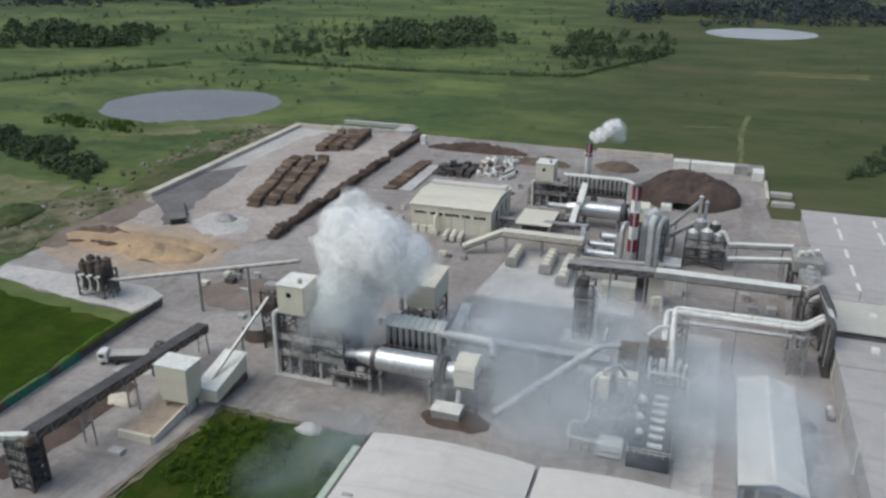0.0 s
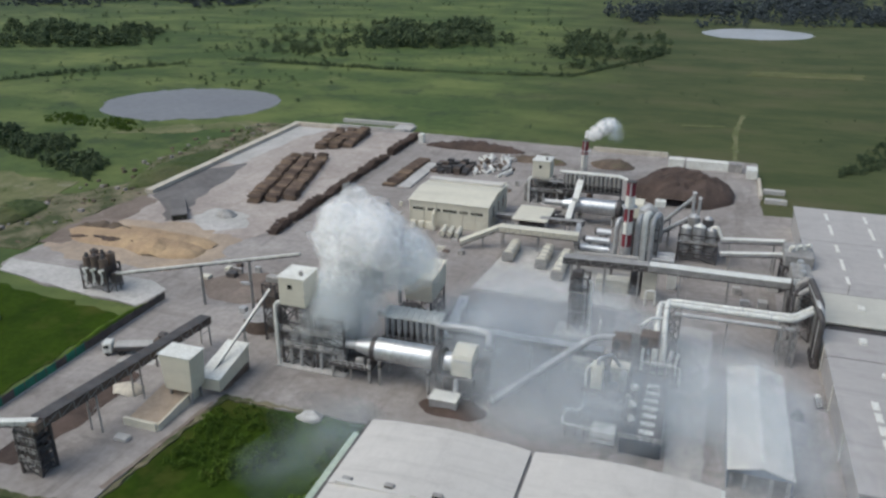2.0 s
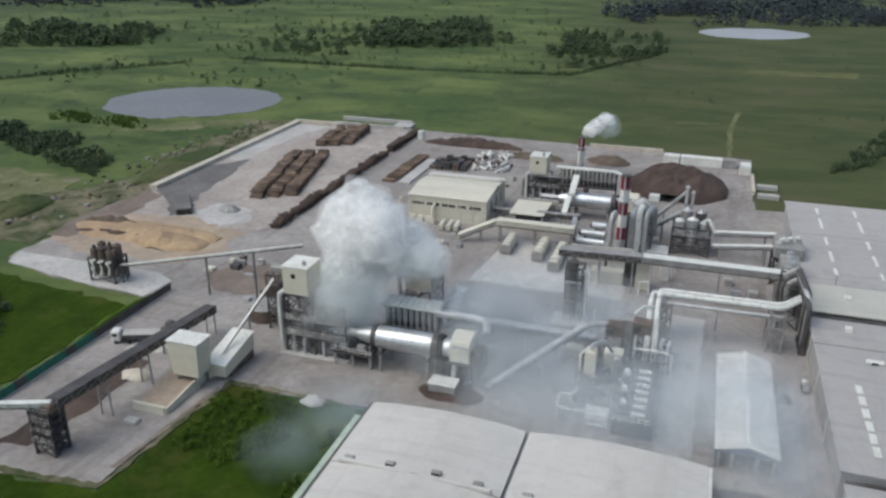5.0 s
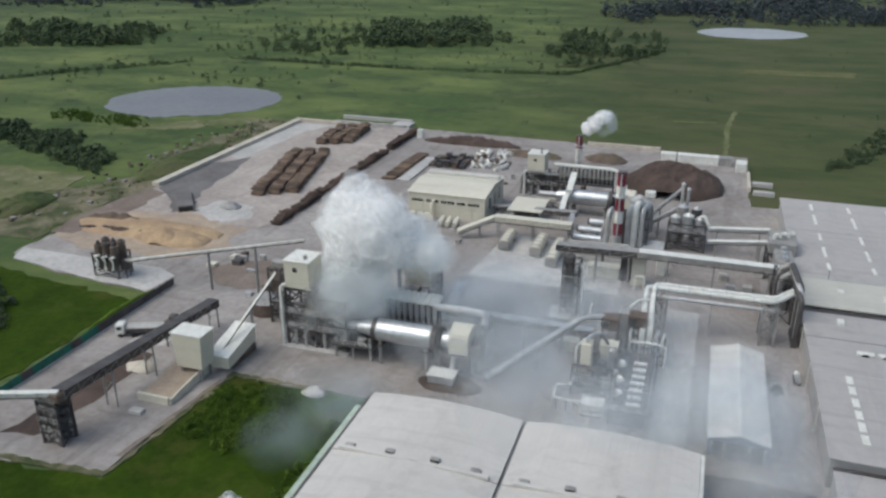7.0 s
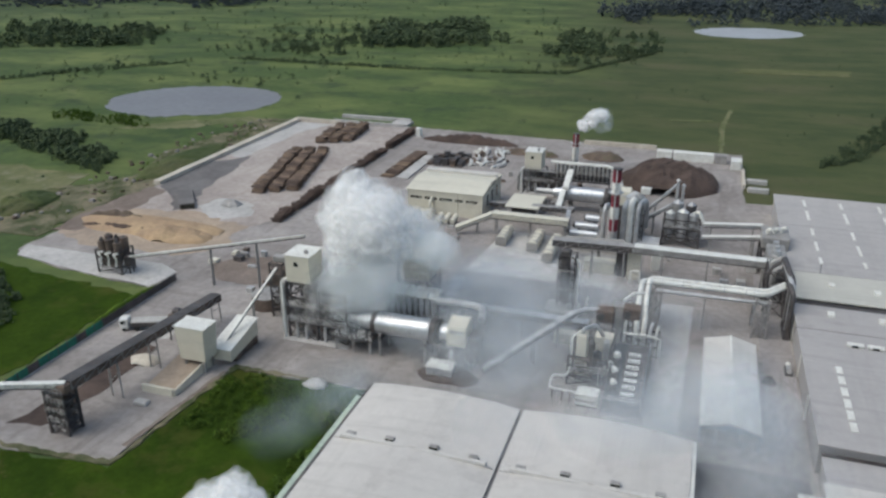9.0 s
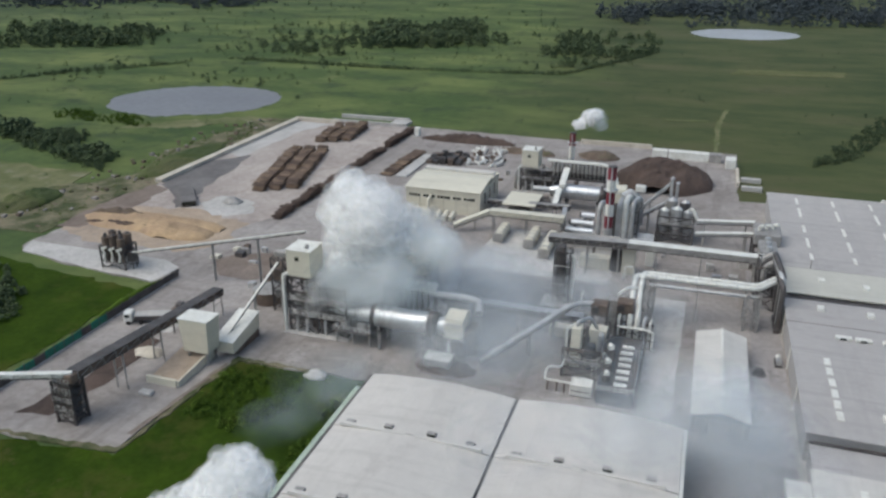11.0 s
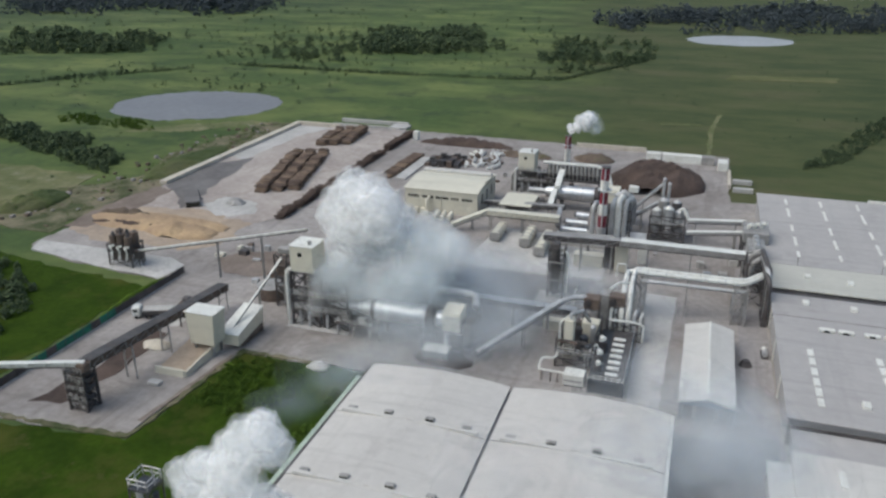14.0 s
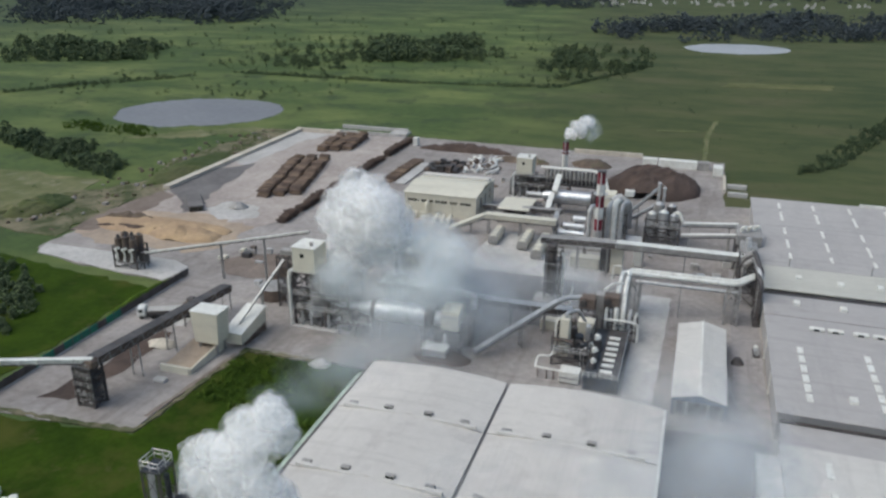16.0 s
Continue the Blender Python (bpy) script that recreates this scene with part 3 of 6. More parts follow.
def production_hall():
    h = thing("production_hall", 70, 160, 0, "huge production hall with grey sheet roof and skylight strips", "factory hall")
    part("wall", B(26.9, 102.6, 0, 139, 231.5, 5.5), M["sheet_grey"], h)
    for y0, y1, z, m in ((102, 129.95, 5.9, "sheet_grey"), (130, 142.85, 5.9, "sheet_grey"), (143.2, 154.6, 5.9, "sheet_grey"), (156.6, 171.6, 6.5, "sheet_cream"), (172.3, 205, 6.3, "sheet_grey"), (205.2, 232, 6.3, "sheet_grey")):
        part("roof", B(26.5, y0, z - 0.35, 139.5, y1, z, bevel=0.05), M[m], h)
    for y in (143.0, 155.5, 172.0, 205.1):
        part("joint_gutter", B(26.45, y - (0.9 if 150 < y < 160 else 0.14), 5.4, 139.4, y + (0.9 if 150 < y < 160 else 0.14), 5.8 if y < 160 else 6.15), M["dark"], h)
    rnd = random.Random(5)
    for x in (34.5, 44.2, 54.2, 64.2, 74.2):
        for y0, y1 in ((222, 227.5), (210, 218), (197.5, 203), (186, 193), (178, 182)):
            part("skylight", B(x - 0.38, y0 + rnd.uniform(-0.4, 0.4), 6.3, x + 0.38, y1, 6.48, bevel=0.05), M["white"], h)
    for x in (32.4, 44.5, 57):
        for y0 in (107, 110.6, 114.2, 118, 122, 125.6):
            part("skylight", B(x - 0.55, y0, 5.9, x + 0.55, y0 + 2.7, 6.1, bevel=0.05), M["white"], h)
    for k in range(9):
        x = 35 + k * 3.6 + 1.2 * (k // 2)
        v = part("roof_vent", B(x, 137, 5.95, x + 2.9, 138.2, 6.5, bevel=0.1), M["white"], h)
        part("opening", B(x + 0.8, 136.9, 6.0, x + 1.9, 136.98, 6.4), M["glass"], v)
    for x, y in ((33, 149.5), (42.5, 149), (34.5, 164), (43.5, 162.5), (52, 163), (39, 108.5)):
        part("roof_box", B(x, y, 5.8, x + 1.3, y + 1.9, 7.0 if y > 155 else 6.5, bevel=0.08), M["white"], h)
    for x in (33.5, 52):
        part("mast", C((x, 172, 6), (x, 172, 8.6), 0.12, seg=6), M["midgrey"], h)
    part("parapet", B(58, 231.4, 6.25, 139, 231.9, 7.0), M["white"], h)
    for y in (118, 133, 148):
        part("downpipe", C((26.7, y, 0), (26.7, y, 5.6), 0.14, seg=6), M["white"], h)


production_hall()


def link_roof():
    a = thing("link_building", 80, 97, 0, "low grey link between hall and annex", "building")
    part("wall", B(27.4, 93.8, 0, 139, 101.0, 4.0), M["sheet_grey"], a)
    part("roof", B(27.2, 93.7, 4.0, 139.3, 101.2, 4.3), M["sheet_grey"], a)
    part("gutter", B(27.2, 101.25, 4.3, 139.3, 101.95, 4.5), M["dark"], a)


link_roof()


def annex():
    a = thing("annex", 60, 60, 0, "low annex with pale sheet roof beside the alley", "warehouse")
    part("wall", B(27, -60, 0, 139, 93.2, 4.6), M["sheet_grey"], a)
    part("roof", B(26.6, -60, 4.6, 139.5, 93.5, 5.0), M["sheet_white"], a)
    part("side_wing", B(23.2, -60, 0, 26.5, 90, 4.3), M["sheet_grey"], a)
    part("wing_roof", B(22.9, -60, 4.3, 26.55, 90.3, 4.6), M["sheet_white"], a)
    for y in (86, 78, 70):
        part("skylight", B(33, y, 5.0, 34, y + 4, 5.2), M["white"], a)


annex()


def mill_hall():
    h = thing("mill_hall", -66, 209, 0, "cream-coloured sheet-clad mill hall with a strip of windows", "factory hall")
    part("wall", B(-78.6, 199, 0, -55, 221, 7.3), M["cream"], h)
    part("roof", profile_x([(198.6, 7.3), (209, 8.6), (221.4, 7.3), (221.4, 7.6), (209, 8.95), (198.6, 7.6)], -78.9, -54.7), M["cream_roof"], h)
    part("roof_ridge", B(-78.5, 216, 8.2, -55.3, 218.5, 9.0, bevel=0.1), M["sheet_white"], h)
    for a, b in ((-77.6, -73.9), (-73.0, -69.2), (-68.4, -64.3), (-63.4, -61.0), (-60.0, -56.6)):
        w = part("window", B(a, 198.93, 4.7, b, 199.06, 5.5), M["glass"], h)
        part("window_frame", B(a - 0.1, 198.9, 4.55, b + 0.1, 199.02, 4.68), M["cream_roof"], w)
        for k in range(1, 4):
            part("mullion", B(a + (b - a) * k / 4 - 0.05, 198.88, 4.7, a + (b - a) * k / 4 + 0.05, 198.92, 5.5), M["cream_roof"], w)
    for y in (204, 209.5, 215):
        part("window", B(-55.06, y, 2.6, -54.93, y + 1.6, 6.0), M["glass"], h)
    for k in range(7):
        part("downpipe", B(-78.2 + k * 3.85, 198.85, 0, -78.05 + k * 3.85, 198.98, 7.3), M["cream_roof"], h)
    part("door", B(-58.5, 198.9, 0, -55.9, 199.05, 3.0), M["cream_roof"], h)


mill_hall()


def dust_duct():
    d = thing("dust_duct", -71, 197, 0, "cream vertical dust duct before the mill hall", "duct")
    part("riser", Pp([(-70.6, 196.6, 0), (-70.6, 196.6, 4.8), (-70.6, 198.8, 5.2)], 0.45), M["cream_roof"], d, smooth=True)
    part("fan_housing", B(-71.6, 195.4, 0, -69.6, 196.1, 1.6, bevel=0.15), M["cream"], d)


dust_duct()


def small_silo(x, y):
    s = thing("filter_drum", x, y, 0, "small cream filter drum lying beside the mill hall", "tank", "filter drums")
    part("shell", C((x, y - 2, 1.3), (x, y + 2, 1.9), 0.75, seg=16), M["cream_roof"], s, smooth=True)
    for d in (-1.2, 1.2):
        part("saddle", B(x - 0.6, y + d - 0.15, 0, x + 0.6, y + d + 0.15, 1.2), M["midgrey"], s)


for _x in (-66.2, -64.0, -61.8):
    small_silo(_x, 193)
for _x in (-77.5, -75.0, -72.9):
    whole("cabinet", B(_x, 196.2, 0, _x + 1.7, 197.6, 2.0, bevel=0.08), M["cream_roof"], "cream electrical cabinet at the mill hall wall", "cabinet", "cabinets")


# ---- drum dryers, filter towers, stacks ----
def railing(bm, x0, y0, x1, y1, z, posts=5):
    for k in range(posts):
        f = k / (posts - 1)
        cyl(bm, (x0 + (x1 - x0) * f, y0 + (y1 - y0) * f, z), (x0 + (x1 - x0) * f, y0 + (y1 - y0) * f, z + 1.1), 0.06, seg=5)
    for h in (0.55, 1.1):
        cyl(bm, (x0, y0, z + h), (x1, y1, z + h), 0.06, seg=5)
    return bm


def lattice(bm, x0, y0, x1, y1, z0, z1, levels=4, r=0.12):
    """Four posts with rings and crossed braces."""
    cs = [(x0, y0), (x1, y0), (x1, y1), (x0, y1)]
    for x, y in cs:
        box(bm, x - r, y - r, z0, x + r, y + r, z1)
    h = (z1 - z0) / levels
    for k in range(levels):
        a, b = z0 + k * h, z0 + (k + 1) * h
        for (ax, ay), (bx, by) in zip(cs, cs[1:] + cs[:1]):
            cyl(bm, (ax, ay, b - r), (bx, by, b - r), r * 0.8, seg=5)
            cyl(bm, (ax, ay, a), (bx, by, b), r * 0.6, seg=5)
            cyl(bm, (bx, by, a), (ax, ay, b), r * 0.6, seg=5)
    return bm


def filter_tower(x, y, top, label):
    """A cream cabin on a crowded dark steel tower; x, y is the front left foot."""
    t = thing("filter_tower", x + 3.5, y + 4, 0, label, "filter tower", "filter towers")
    part("cabin", B(x + 0.5, y + 0.3, top - 5.8, x + 6, y + 6.2, top, bevel=0.12), M["cream"], t)
    part("cabin_roof", B(x + 0.35, y + 0.15, top, x + 6.15, y + 6.35, top + 0.2, bevel=0.08), M["white"], t)
    part("cabin_hatch", B(x + 2.5, y + 0.2, top - 2.2, x + 3.4, y + 0.32, top - 1.3), M["glass"], t)
    part("roof_vent", C((x + 4.6, y + 2, top), (x + 4.6, y + 2, top + 1.0), 0.4, seg=10), M["midgrey"], t)
    part("frame", lattice(bmesh.new(), x + 0.3, y + 0.6, x + 6.7, y + 6.7, 0, top - 6.05, 4, 0.22), M["dark"], t)
    part("frame", lattice(bmesh.new(), x + 7.6, y + 0.8, x + 13.5, y + 8.5, 0, top - 7.5, 4, 0.2), M["dark"], t)
    for k, (dx, dy, r, h) in enumerate(((2.0, 2.4, 1.15, 8.5), (5.0, 2.5, 1.1, 10.5), (3.2, 5.2, 1.3, 11.5), (9.3, 3, 1.25, 9.5), (12.0, 3.4, 1.1, 8.0), (10.5, 6.4, 1.4, 10.2))):
        h = min(h, top - 6.4)
        v = part("vessel", cyl(cyl(bmesh.new(), (x + dx, y + dy, 3), (x + dx, y + dy, h), r, seg=16), (x + dx, y + dy, 0.6), (x + dx, y + dy, 3), 0.3, r, seg=16), M["dark" if k % 2 else "midgrey"], t, smooth=True)
        part("band", C((x + dx, y + dy, h * 0.6), (x + dx, y + dy, h * 0.6 + 0.3), r + 0.06, seg=16), M["galv"], v)
    for z in (4.2, 7.6):
        part("platform", B(x + 0.1, y + 0.1, z, x + 13.6, y + 2.0, z + 0.15), M["midgrey"], t)
        part("railing", railing(bmesh.new(), x + 0.1, y + 0.1, x + 13.6, y + 0.1, z + 0.15, 9), M["galv"], t)
    for dx in (2.1, 4.3, 8.6, 11.2):
        part("leg", C((x + dx, y + 0.5, 0), (x + dx, y + 0.5, 3.6), 0.32, seg=10), M["galv"], t)
    part("white_riser", Pp([(x - 0.3, y - 0.2, 0.4), (x - 0.3, y - 0.2, top - 5.6), (x + 0.5, y + 0.4, top - 5.1)], 0.32), M["white"], t, smooth=True)
    part("side_duct", Pp([(x - 1.8, y + 2.2, 0.2), (x - 1.8, y + 2.2, top - 8), (x - 0.2, y + 2.5, top - 6.6)], 0.5), M["midgrey"], t, smooth=True)
    part("plinth", B(x - 0.8, y - 0.8, 0, x + 14, y + 9, 0.25, bevel=0.05), M["concrete"], t)
    return t


filter_tower(-74.2, 116, 18.9, "cream cabin on a dark steel filter tower amid steam")


def drum_dryer(x, y, z, label):
    """A rotary dryer: x is the drum's inlet end, z its axis."""
    d = thing("drum_dryer", x + 6, y, 0, label, "drum dryer", "drum dryers")
    drum = part("drum", C((x, y, z), (x + 11.3, y, z), 2.25, seg=36), M["steel"], d, smooth=True)
    for dx in (0.1, 3.8, 7.5, 11.0):
        part("seam", C((x + dx, y, z), (x + dx + 0.12, y, z), 2.29, seg=36), M["galv"], drum)
    part("inlet_ring", C((x - 0.9, y, z), (x - 0.1, y, z), 2.4, seg=28), M["dark"], d)
    part("inlet_cone", C((x - 4.2, y, z), (x - 1.0, y, z), 1.15, 1.9, seg=24), M["steel"], d, smooth=True)
    part("inlet_pipe", C((x - 9.5, y, z), (x - 4.3, y, z), 0.85, seg=18), M["galv"], d, smooth=True)
    part("drive_ring", C((x + 11.5, y, z), (x + 12.6, y, z), 2.65, seg=32), M["dark"], d)
    part("drive_ring", C((x + 12.7, y, z), (x + 13.4, y, z), 2.5, seg=32), M["rubber"], d)
    part("outlet_drum", C((x + 13.5, y, z), (x + 15.2, y, z), 1.7, seg=24), M["steel"], d, smooth=True)
    bx = x + 15.3
    part("burner_head", profile_x([(y - 2.4, z - 1.4), (y + 2.4, z - 1.4), (y + 2.4, z + 3.0), (y + 1.0, z + 3.4), (y - 2.0, z + 2.7), (y - 2.5, z + 1.3)], bx, bx + 3.8), M["cream_roof"], d)
    part("head_lid", B(bx + 0.3, y - 2.45, z + 1.1, bx + 3.5, y - 2.3, z + 1.9), M["steel"], d)
    part("burner_body", B(bx - 1.6, y - 2.8, 0.9, bx + 4.4, y + 3.0, z - 1.5, bevel=0.25), M["dark"], d)
    part("burner_body", B(bx + 3.9, y - 2.0, 1.2, bx + 6.2, y + 2.4, z + 0.6, bevel=0.3), M["dark"], d)
    for dx in (-1.2, 4.0):
        for dy in (-2.4, 2.6):
            part("leg", B(bx + dx, y + dy - 0.2, 0, bx + dx + 0.4, y + dy + 0.2, 0.9), M["dark"], d)
    for dx in (-1.2, 1.0, 10.6):
        part("support", B(x + dx, y - 2.6, 0, x + dx + 0.45, y - 2.15, z - 1.2), M["midgrey"], d)
        part("support", B(x + dx, y + 2.1, 0, x + dx + 0.45, y + 2.55, z - 1.2), M["midgrey"], d)
        part("cradle", B(x + dx - 0.1, y - 2.6, z - 2.5, x + dx + 0.6, y + 2.6, z - 1.9), M["dark"], d)
    part("deck", B(x - 9, y - 2.8, z - 3.6, x - 0.5, y + 2.4, z - 3.35), M["dark"], d)
    part("deck_railing", railing(bmesh.new(), x - 9, y - 2.8, x - 0.5, y - 2.8, z - 3.35, 8), M["galv"], d)
    for dx in (-8.6, -4.8):
        part("deck_leg", B(x + dx, y - 2.7, 0, x + dx + 0.3, y - 2.4, z - 3.6), M["midgrey"], d)
        part("motor", B(x + dx + 0.6, y - 1.6, z - 3.3, x + dx + 2.4, y - 0.4, z - 2.0, bevel=0.2), M["midgrey"], d)
    return d


drum_dryer(-54.0, 117.6, 6.3, "bright steel rotary drum dryer on dark supports")


def cyclone_bank(x, y, z, n, label, roof="steel"):
    """A row of small cyclones under a ribbed sloping hood."""
    c = thing("cyclone_bank", x + n * 0.65, y, 0, label, "cyclones", "cyclone banks")
    w = n * 1.3
    if roof == "duct":
        part("top_duct", Pp([(x - 1.5, y - 0.4, z + 0.5), (x + w - 0.5, y - 0.4, z + 0.5), (x + w + 2.6, y - 1.5, z - 0.4), (x + w + 4.4, y - 4, z - 4.5), (x + w + 4.6, y - 5, z - 8)], 0.5, 12), M["white"], c, smooth=True)
        part("walkway", B(x - 0.5, y - 2.2, z - 2.9, x + w + 0.5, y - 1.6, z - 2.8), M["dark"], c)
        part("railing", railing(bmesh.new(), x - 0.5, y - 2.2, x + w + 0.5, y - 2.2, z - 2.8, 12), M["midgrey"], c)
    else:
        part("hood", profile_x([(y - 1.6, z), (y + 1.6, z + 0.9), (y + 1.6, z + 1.2), (y - 1.6, z + 0.35)], x - 0.3, x + w + 0.2), M[roof], c)
    for k in range(n):
        cx = x + 0.65 + k * 1.3
        part("cyclone", cyl(cyl(bmesh.new(), (cx, y - 1.0, z - 2.6), (cx, y - 1.0, z - 0.05), 0.5, seg=12), (cx, y - 1.0, z - 4.6), (cx, y - 1.0, z - 2.6), 0.15, 0.5, seg=12), M["midgrey" if roof == "duct" else "galv"], c, smooth=True)
        if roof == "duct":
            part("inlet", Pp([(cx, y - 1.0, z - 0.2), (cx, y - 1.0, z + 0.2), (cx, y - 0.5, z + 0.4)], 0.22, 8), M["galv"], c, smooth=True)
            continue
        part("rib", profile_x([(y - 1.7, z + 0.3), (y + 1.6, z + 1.15), (y + 1.6, z + 1.5), (y - 1.9, z + 0.55)], cx - 0.16, cx + 0.16), M[roof], c)
    part("collector", C((x - 0.5, y - 1.0, z - 4.9), (x + w + 0.5, y - 1.0, z - 4.9), 0.42, seg=12), M["dark"], c, smooth=True)
    part("back_wall", B(x, y + 0.3, z - 5, x + w, y + 1.5, z - 0.05), M["dark"], c)
    for cx in (x, x + w / 2, x + w):
        part("post", B(cx - 0.2, y - 0.2, 0, cx + 0.2, y + 0.2, z - 0.1), M["dark"], c)
    return c


cyclone_bank(-56, 126.5, 9.2, 9, "row of cyclones under a bright ribbed hood", "white")


def ash_trough():
    a = thing("ash_container", -39, 112, 0, "pale steel ash container in a heap of dark ash", "container")
    part("body", profile_x([(110.6, 0.6), (113.2, 0.3), (113.6, 2.3), (110.4, 2.3)], -41.3, -36.3), M["galv"], a)
    part("rim", B(-41.45, 110.3, 2.3, -36.15, 113.7, 2.45), M["white"], a)
    part("skid", B(-40.8, 110.9, 0, -36.8, 113, 0.3), M["dark"], a)
    part("chute", C((-37.6, 114.4, 2.2), (-37.6, 115.2, 4.4), 0.5, seg=12), M["galv"], a)


ash_trough()


def mound(name, cx, cy, rx, ry, h, material, label, seed=0, power=1.3, n=44, rough=0.25, kind="", z=0.0, skew=0.0, category="pile"):
    """A heap of loose material with an uneven foot and top."""
    vs, fs = [], []
    for i in range(n + 1):
        for j in range(n + 1):
            u, v = 2 * i / n - 1, 2 * j / n - 1
            r = math.hypot(u, v)
            e = 1 + 0.22 * noise.noise((u * 1.7, v * 1.7, seed))
            f = max(0.0, 1 - (r / e) ** 2) ** (power / 2)
            nz = noise.noise((cx + u * rx * 0.22, cy + v * ry * 0.22, seed + 3)) + 0.5 * noise.noise((cx + u * rx * 0.6, cy + v * ry * 0.6, seed))
            vs.append((u * rx + skew * v * ry, v * ry, f * h * (1 + rough * nz) + (0.25 * rough * nz if f > 0 else 0) - 0.03 - (0.3 if f == 0 else 0)))
    for i in range(n):
        for j in range(n):
            a = i * (n + 1) + j
            if max(vs[k][2] for k in (a, a + 1, a + n + 2, a + n + 1)) > -0.3:
                fs.append((a, a + n + 1, a + n + 2, a + 1))
    ob = new(name, mesh_np(name, np.array(vs), np.array(fs), material, True))
    ob.location = (cx, cy, z)
    return tagged(ob, label, category, kind=kind or "stuff")


mound("ash_heap", -37.5, 112, 6.5, 3.4, 0.9, M["bark"], "heap of dark ash under the burner", 4)


def stack(x, y, h, r, bands, label):
    s = thing("stack", x, y, 0, label, "chimney", "stacks")
    n = bands
    z0 = h * 0.25
    part("base", C((x, y, 0), (x, y, z0), r * 1.05, seg=20), M["galv"], s, smooth=True)
    for k in range(n):
        a, b = z0 + (h - z0) * k / n, z0 + (h - z0) * (k + 1) / n
        part("band", C((x, y, a), (x, y, b), r, seg=20), M["red" if (n - k) % 2 else "white"], s, smooth=True)
    part("rim", C((x, y, h), (x, y, h + 0.25), r * 1.12, seg=20), M["dark"], s)
    part("platform", C((x, y, h * 0.72), (x, y, h * 0.72 + 0.15), r * 1.7, seg=16), M["galv"], s)
    part("ladder", B(x - 0.2, y - r - 0.2, 0.5, x + 0.2, y - r - 0.05, h), M["galv"], s)
    return s


stack(-15.6, 187.2, 22.5, 1.15, 5, "tall red and white banded chimney")
stack(-38.4, 264, 12.0, 1.1, 2, "steaming red and white banded chimney at the yard edge")


# ---- second line: tower, drum, cyclone banks ----
filter_tower(-49.6, 228, 13.8, "cream cabin on a grey steel filter tower behind the belt gallery")
drum_dryer(-33, 216.5, 5.2, "steel rotary drum dryer of the rear line")
cyclone_bank(-38.5, 226, 11.6, 13, "long rack of grey cyclones with a pale top duct", "duct")


def white_chute():
    c = thing("chute", -33, 212, 0, "white covered chute in two steps", "chute")
    part("upper", profile_y([(-0.9 - 33, 0), (0.9 - 33, 0), (0.9 - 33, 1), (-0.9 - 33, 1)], 213, 221), M["white"], c)
    part("lower", profile_y([(-0.8 - 33.6, 0), (0.8 - 33.6, 0), (0.8 - 33.6, 1), (-0.8 - 33.6, 1)], 204, 212.5), M["white"], c)
    for ob, za, zb, y0, y1 in ((c.children[0], 6.6, 9.6, 213, 221), (c.children[1], 3.5, 7.0, 204, 212.5)):
        for v in ob.data.vertices:
            v.co.z += za + (zb - za) * (v.co.y + 212 - y0) / (y1 - y0)
    for y, h in ((205, 3.6), (212.7, 7.0)):
        part("leg", B(-34.2, y, 0, -33.9, y + 0.3, h), M["galv"], c)
        part("leg", B(-33.0, y, 0, -32.7, y + 0.3, h), M["galv"], c)


white_chute()
whole("low_roof", B(-48.4, 199.6, 4.6, -38.4, 212, 5.0, bevel=0.06), M["cream_roof"], "pale flat canopy roof", "canopy")


def canopy_posts():
    for x in (-48, -38.8):
        for y in (200, 211.4):
            whole("canopy_post", B(x - 0.2, y - 0.2, 0, x + 0.2, y + 0.2, 4.6), M["midgrey"], "grey steel post under the canopy", "post", "canopy posts")
    whole("machine", B(-47, 202, 0, -41, 209, 3.2, bevel=0.3), M["dark"], "dark machine under the canopy", "machine")


canopy_posts()


# ---- conveyors and ducts ----
def gallery(name, a, b, w, h, body, roof, label, legs=(), category="conveyor", base=0.0):
    """A covered belt gallery from a to b (middle of its floor) on legs at the given fractions."""
    a, b = Vector(a), Vector(b)
    d = (b - a)
    side = Vector((-d.y, d.x, 0)).normalized() * w / 2
    c = thing(name, *((a + b) / 2).xy, 0, label, category)

    def prof(lo, hi, k):
        bm = bmesh.new()
        vs = [[bm.verts.new(p + s * k + Vector((0, 0, z))) for s, z in ((-side, lo), (side, lo), (side, hi), (-side, hi))] for p in (a, b)]
        for i in range(4):
            bm.faces.new((vs[0][i], vs[0][(i + 1) % 4], vs[1][(i + 1) % 4], vs[1][i]))
        bm.faces.new(vs[0]), bm.faces.new(vs[1])
        return bm
    part("floor", prof(0, 0.25, 1), M["dark"], c)
    part("casing", prof(0.25, h, 0.92), M[body], c)
    part("cover", prof(h, h + 0.18, 1.1), M[roof], c)
    n = max(2, int(d.length / 3))
    for k in range(n + 1):
        p = a.lerp(b, k / n)
        for s in (-side, side):
            q = p + s * 1.02
            bm = bmesh.new()
            cyl(bm, q + Vector((0, 0, 0.1)), q + Vector((0, 0, h)), 0.08, seg=5)
            if k < n:
                cyl(bm, q + Vector((0, 0, 0.1)), a.lerp(b, (k + 1) / n) + s * 1.02 + Vector((0, 0, h)), 0.06, seg=5)
            part("truss_bar", bm, M["midgrey"], c)
    for f in legs:
        p = a.lerp(b, f)
        for s in (-side, side):
            part("leg", C((p + s).xy.to_tuple() + (base,), (p + s * 0.9).to_tuple(), 0.18, seg=6), M["midgrey"], c)
        if p.z > 4:
            part("brace", C((p + side).xy.to_tuple() + (p.z * 0.4,), (p - side).xy.to_tuple() + (p.z * 0.75,), 0.1, seg=5), M["midgrey"], c)
    return c


